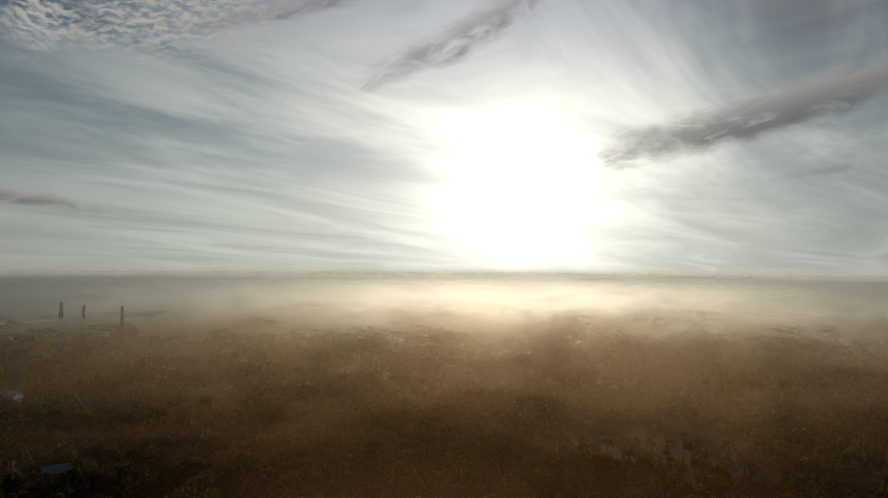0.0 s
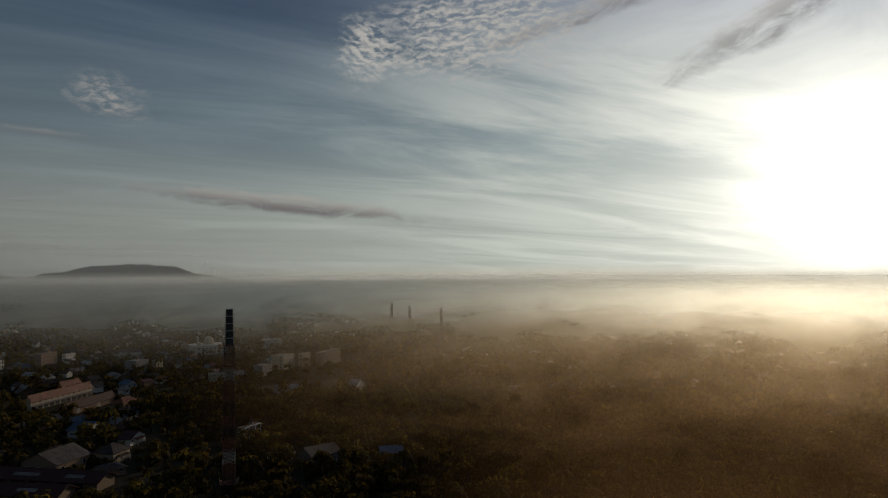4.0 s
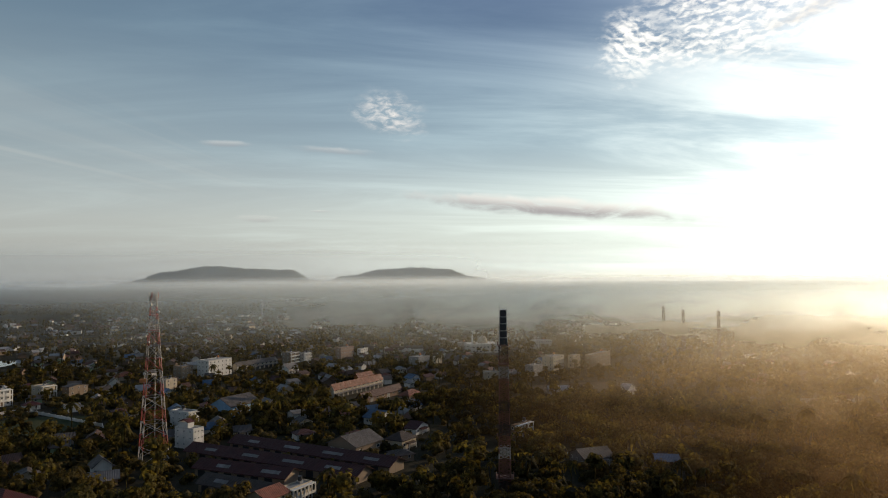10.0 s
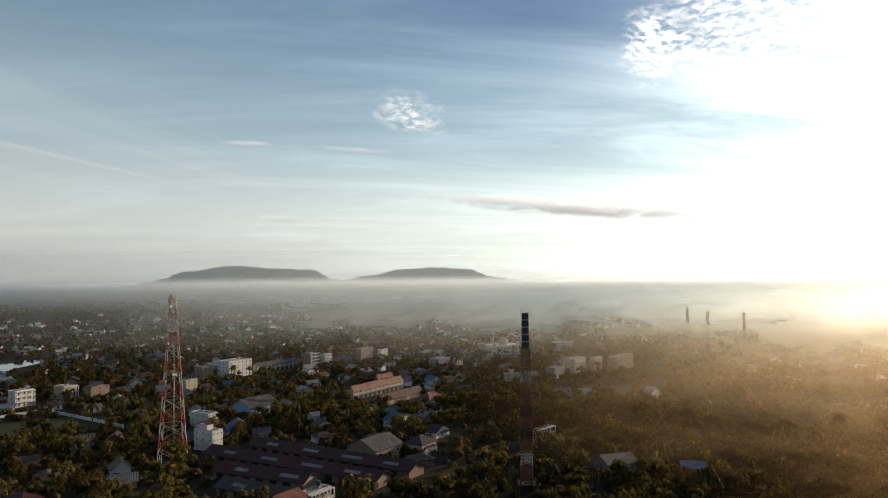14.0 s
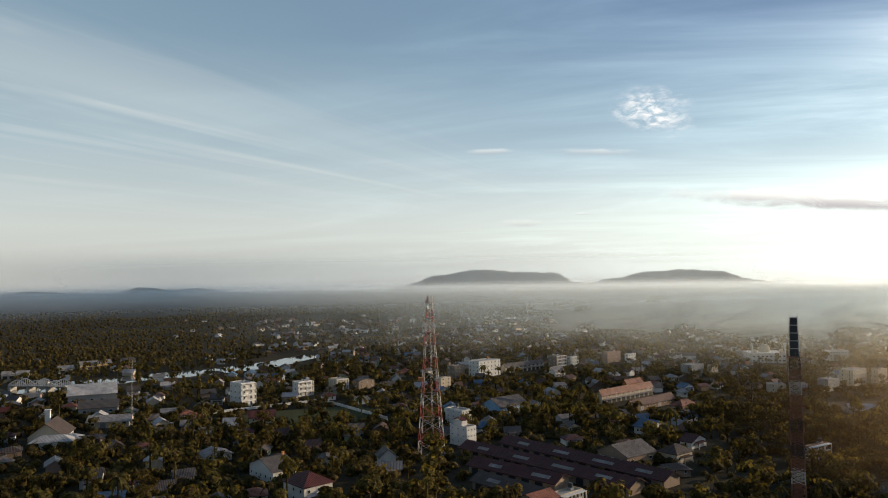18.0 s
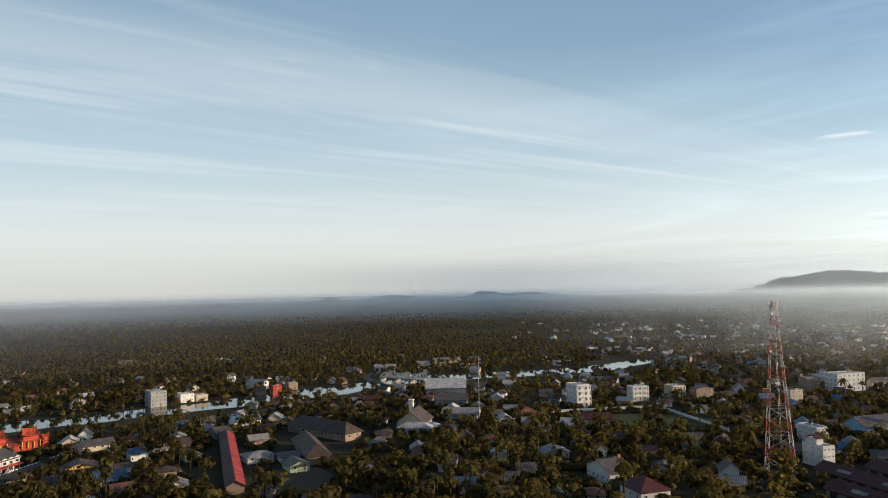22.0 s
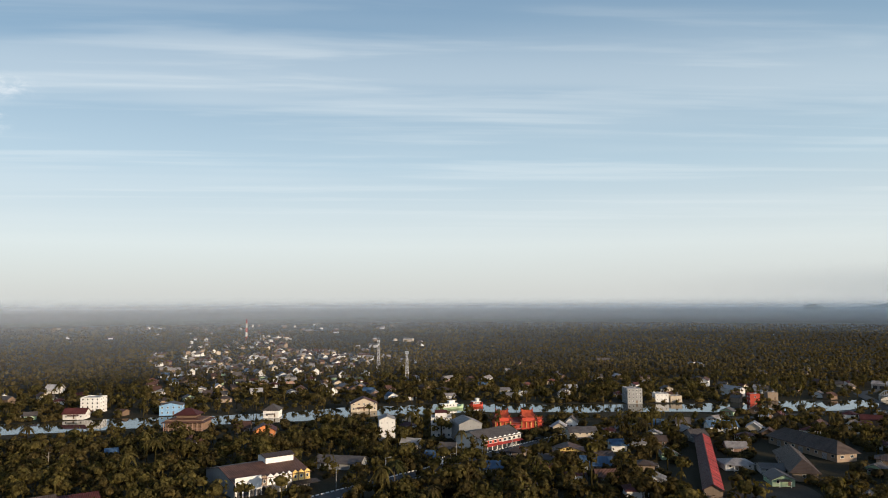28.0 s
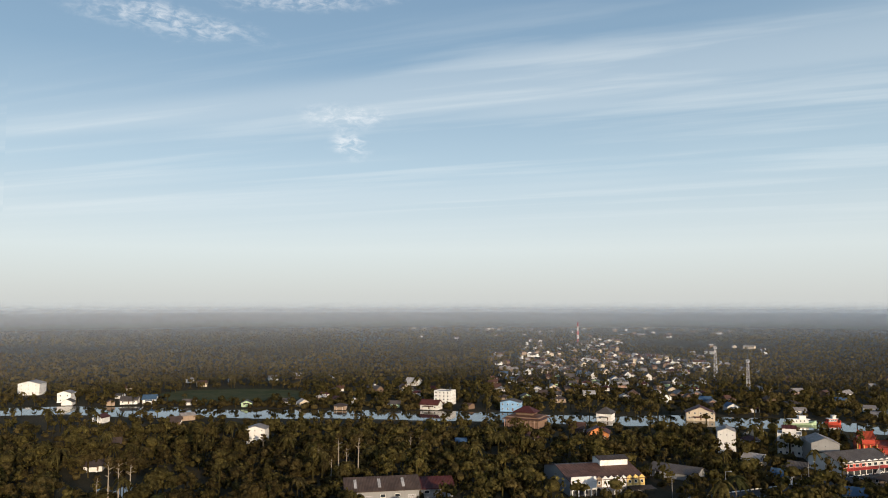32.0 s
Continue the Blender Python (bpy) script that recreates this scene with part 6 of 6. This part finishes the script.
SPOTS = []          # x, y, distance, heading
r = 205.0
while r < 720:
    gap = 6.9 if r < 430 else 8.0
    n = int(radians(228) * r / gap)
    for j in range(n):
        a = -42 + 228 * (j + rng.random()) / n
        p = toward(a, 0) * (r + rng.uniform(-4, 4))
        SPOTS.append((p.x, p.y, r, a))
    r += gap


def wooded(x, y, r, a):
    """how likely a tree stands here"""
    town = 0.0
    for a0, a1, r0, r1, want, street in ZONES:
        if a0 < a < a1 and r0 < r < r1:
            town = max(town, min(1.0, want * 900 / (radians(a1 - a0) * 0.5 * (r1 * r1 - r0 * r0))))
    k = 0.5 + 0.5 * noise.noise(Vector((x, y, 0)) * 0.012)
    return (0.78 + 0.3 * k) * (1 - 0.25 * town)


SUNNY = -toward(SUN_AZ, 0)
things, mid_a, mid_b = [], [], []
rng.shuffle(SPOTS)
grid = {}
for q in TAKEN:
    for gx in range(int((q[0] - q[2] - 4) // 20), int((q[0] + q[2] + 4) // 20) + 1):
        for gy in range(int((q[1] - q[2] - 4) // 20), int((q[1] + q[2] + 4) // 20) + 1):
            grid.setdefault((gx, gy), []).append(q)
for x, y, r, a in SPOTS:
    if rng.random() > wooded(x, y, r, a) or not clear(x, y, 1.5):
        continue
    if rng.random() < 0.9 and any(to_line(x * (1 + k / r), y * (1 + k / r), RIVER) < 19 for k in (12, 24, 38, 52)):
        continue          # low bank before the water
    if any((x - bx) ** 2 + (y - by) ** 2 < (br + 0.5) ** 2 for bx, by, br in grid.get((int(x // 20), int(y // 20)), ())):
        continue
    # yards: fewer trees before the fronts of the larger buildings and on their sunny side
    if rng.random() < 0.55 and any((x * (1 + k / r) - bx) ** 2 + (y * (1 + k / r) - by) ** 2 < (br + 2) ** 2 for k in (8, 18) for bx, by, br in LARGE):
        continue
    if rng.random() < 0.7 and any((x + SUNNY.x * k - bx) ** 2 + (y + SUNNY.y * k - by) ** 2 < (br + 1) ** 2 for k in (10, 22, 34) for bx, by, br in LARGE):
        continue
    if r < 285 and len(things) < 280:
        things.append((x, y, a))
    elif r < 430:
        mid_a.append((x, y))
    else:
        mid_b.append((x, y))
NEAR.append(("tree", "tall bare tree with a pale trunk and thin crown", trunk(13.5, 0.24, 0.3, 6, gen, 1.8).mesh("trunk", MAT["pale_bark"]),
             array_mesh("crown", *crown(gen, [(0.3, 0, 13.8, 1.3), (1.2, 0.4, 12.0, 0.9), (-0.9, -0.4, 12.6, 0.9)], 26, 0.35, 0.55), MAT["leaf_d"])))
base = [(toward(a, 0).x * q, toward(a, 0).y * q, 9) for a, q in ((158.0, 318), (158.6, 322), (159.2, 315), (160.1, 330), (157.1, 326), (173.5, 300), (174.2, 304), (174.9, 298), (175.6, 305), (152.2, 345), (153.0, 350), (164.0, 372))]
for x, y, a in things:
    i = rng.choices(range(9), (5, 5, 4, 4, 1, 0.8, 0.8, 1.2, 3))[0]
    base.append((x, y, i))
FIRST = {}
for x, y, i in base:
    m = pose(x, y, 0, 0, 0, rng.uniform(0, 360))
    if i not in FIRST:
        name, label, tk, cr = NEAR[i]
        ob = thing(name, x, y, 0, label, "tree" if name != "shrub" else "shrub", "trees of the near woods")
        part("trunk", tk, "bark", ob)
        part("crown", cr, "bark", ob)
        FIRST[i] = ob
    else:
        copy_thing(FIRST[i], m @ Matrix.Scale(rng.uniform(0.7, 1.3), 4))


def wood(name, label, protos, spots, mat, lo, hi):
    """one mesh of many trees; protos are (vertices, faces)"""
    spots = np.array(spots)
    pick = gen.integers(0, len(protos), len(spots))
    vs, fs, n = [], [], 0
    for i, (v, f) in enumerate(protos):
        q = spots[pick == i]
        if not len(q):
            continue
        t, s = gen.uniform(0, 6.28, len(q)), gen.uniform(lo, hi, len(q))
        c, d = np.cos(t)[:, None], np.sin(t)[:, None]
        k = q[:, 2] if q.shape[1] > 2 else np.ones(len(q))
        sx = (s * k)[:, None]
        x = (v[None, :, 0] * c - v[None, :, 1] * d) * sx + q[:, 0:1]
        y = (v[None, :, 0] * d + v[None, :, 1] * c) * sx + q[:, 1:2]
        z = v[None, :, 2] * (s * k ** 0.35)[:, None] + 0 * x
        vs.append(np.stack([x, y, z], -1).reshape(-1, 3))
        fs.append((f[None] + (np.arange(len(q)) * len(v))[:, None, None]).reshape(-1, 3) + n)
        n += len(vs[-1])
    tagged(new(name, array_mesh(name, np.concatenate(vs), np.concatenate(fs), MAT[mat])), label, "trees", kind="stuff")


def with_stem(v, f, h, r=0.25):
    s = np.array([(-r, -r, 0), (r, -r, 0), (0, r, 0), (-r, -r, h), (r, -r, h), (0, r, h)])
    g = np.array([(0, 1, 4), (0, 4, 3), (1, 2, 5), (1, 5, 4), (2, 0, 3), (2, 3, 5)])
    return np.concatenate([v, s]), np.concatenate([f, g + len(v)])


def protos(n, k, clumps, size, h0, h1, r0, r1, ball=True):
    out = []
    for _ in range(n):
        h, r = gen.uniform(h0, h1), gen.uniform(r0, r1)
        out.append(with_stem(*crown(gen, blobs_round(gen, h, r, k), clumps, size, ball=ball), h - r))
    return out


SLIM = [with_stem(*crown(gen, [(0, 0, h - 1.3, 1.6), (0.7, 0.3, h - 3.1, 1.5), (-0.6, 0.5, h - 4.8, 1.3)], 14, 0.6, ball=False), h - 1.5) for h in (12.5, 10.5)]
PALMS = [with_stem(*palm(gen, 10.5, 10, 3.8), 10.4, 0.18), with_stem(*palm(gen, 8.5, 9, 3.6), 8.4, 0.18)]
half = len(mid_a) // 2
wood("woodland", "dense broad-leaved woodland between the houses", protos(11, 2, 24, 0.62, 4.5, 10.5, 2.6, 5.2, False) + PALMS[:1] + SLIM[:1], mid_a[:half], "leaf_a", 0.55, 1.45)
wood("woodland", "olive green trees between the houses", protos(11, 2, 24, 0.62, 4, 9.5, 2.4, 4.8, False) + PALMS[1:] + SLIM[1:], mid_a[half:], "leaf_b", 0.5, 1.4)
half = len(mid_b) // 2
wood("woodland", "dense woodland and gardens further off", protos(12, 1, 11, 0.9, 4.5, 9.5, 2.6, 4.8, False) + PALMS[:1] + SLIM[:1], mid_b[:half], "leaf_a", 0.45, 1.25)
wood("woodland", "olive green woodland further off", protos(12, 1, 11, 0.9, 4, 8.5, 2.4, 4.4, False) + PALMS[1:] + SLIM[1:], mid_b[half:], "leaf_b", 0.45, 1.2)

# bushes and small garden trees between the houses
bushes = []
for a0, a1, r0, r1, want, street in ZONES:
    for _ in range(int(radians(a1 - a0) * 0.5 * (min(r1, 640) ** 2 - r0 * r0) / 75)):
        a, r = rng.uniform(a0, a1), math.sqrt(rng.uniform(r0 * r0, max(r0 * r0 + 1, min(r1, 640) ** 2)))
        p = toward(a, 0) * r
        if clear(p.x, p.y, 0.5) and not any((p.x - bx) ** 2 + (p.y - by) ** 2 < br * br for bx, by, br in grid.get((int(p.x // 20), int(p.y // 20)), ())):
            bushes.append((p.x, p.y))
for x, y, r, a in SPOTS:
    # undergrowth of the woods
    x, y = x + 3.4, y - 2.2
    if r < 470 and rng.random() < 0.6 and clear(x, y, 0.5) and not any((x - bx) ** 2 + (y - by) ** 2 < br * br for bx, by, br in grid.get((int(x // 20), int(y // 20)), ())):
        bushes.append((x, y))
wood("bushes", "bushes and small garden trees between houses", [crown(gen, [(0, 0, 1.4, 2.6), (1.5, 0.4, 1.1, 1.8)], 5, 0.55, 0.8, 0.7, ball=False) for _ in range(8)], bushes, "leaf_b", 0.6, 1.4)

# the woods of the plain, out to the horizon
far_spots = []
r = 715.0
while r < 3950:
    step = 2.3e-5 * r * r
    n = int(radians(236) / 0.0046)
    for j in range(n):
        a = -46 + 236 * (j + rng.random()) / n
        p = toward(a, 0) * (r + rng.uniform(0, step))
        d = math.hypot(p.x, p.y)
        if noise.noise(Vector((p.x, p.y, 7)) * 0.0035) > 0.36 and d > 1000:
            continue
        town = (36 < a < 82 and d < 1350) or (130 < a < 146 and d < 1100)
        if town and rng.random() < 0.35:
            continue
        if d < 1400 and (not clear(p.x, p.y, 4) or ((p.x + 552) ** 2 + (p.y - 850) ** 2 < 60 ** 2)):
            continue
        if town and any((p.x - bx) ** 2 + (p.y - by) ** 2 < br * br for bx, by, br in FAR_TAKEN):
            continue
        far_spots.append((p.x, p.y, max(0.9, d / 1300.0)))
    r += step
one = [q for q in far_spots if q[2] < 1.2]
two = [q for q in far_spots if q[2] >= 1.2]
wood("far_woodland", "hazy woodland reaching over the plain", [crown(gen, [(0, 0, 4.6, 4.0)], 3, 1.0, ball=False) for _ in range(9)] + [crown(gen, [(0, 0, 6.8, 3.2)], 4, 1.0, 0.62, 1.3, False) for _ in range(3)], one, "leaf_b", 0.38, 1.05)
wood("far_woodland", "hazy far woodland under the horizon", [crown(gen, [(0, 0, 4.0, 4.4)], 1, 1.6, ball=False) for _ in range(6)], two, "leaf_b", 0.4, 1.05)
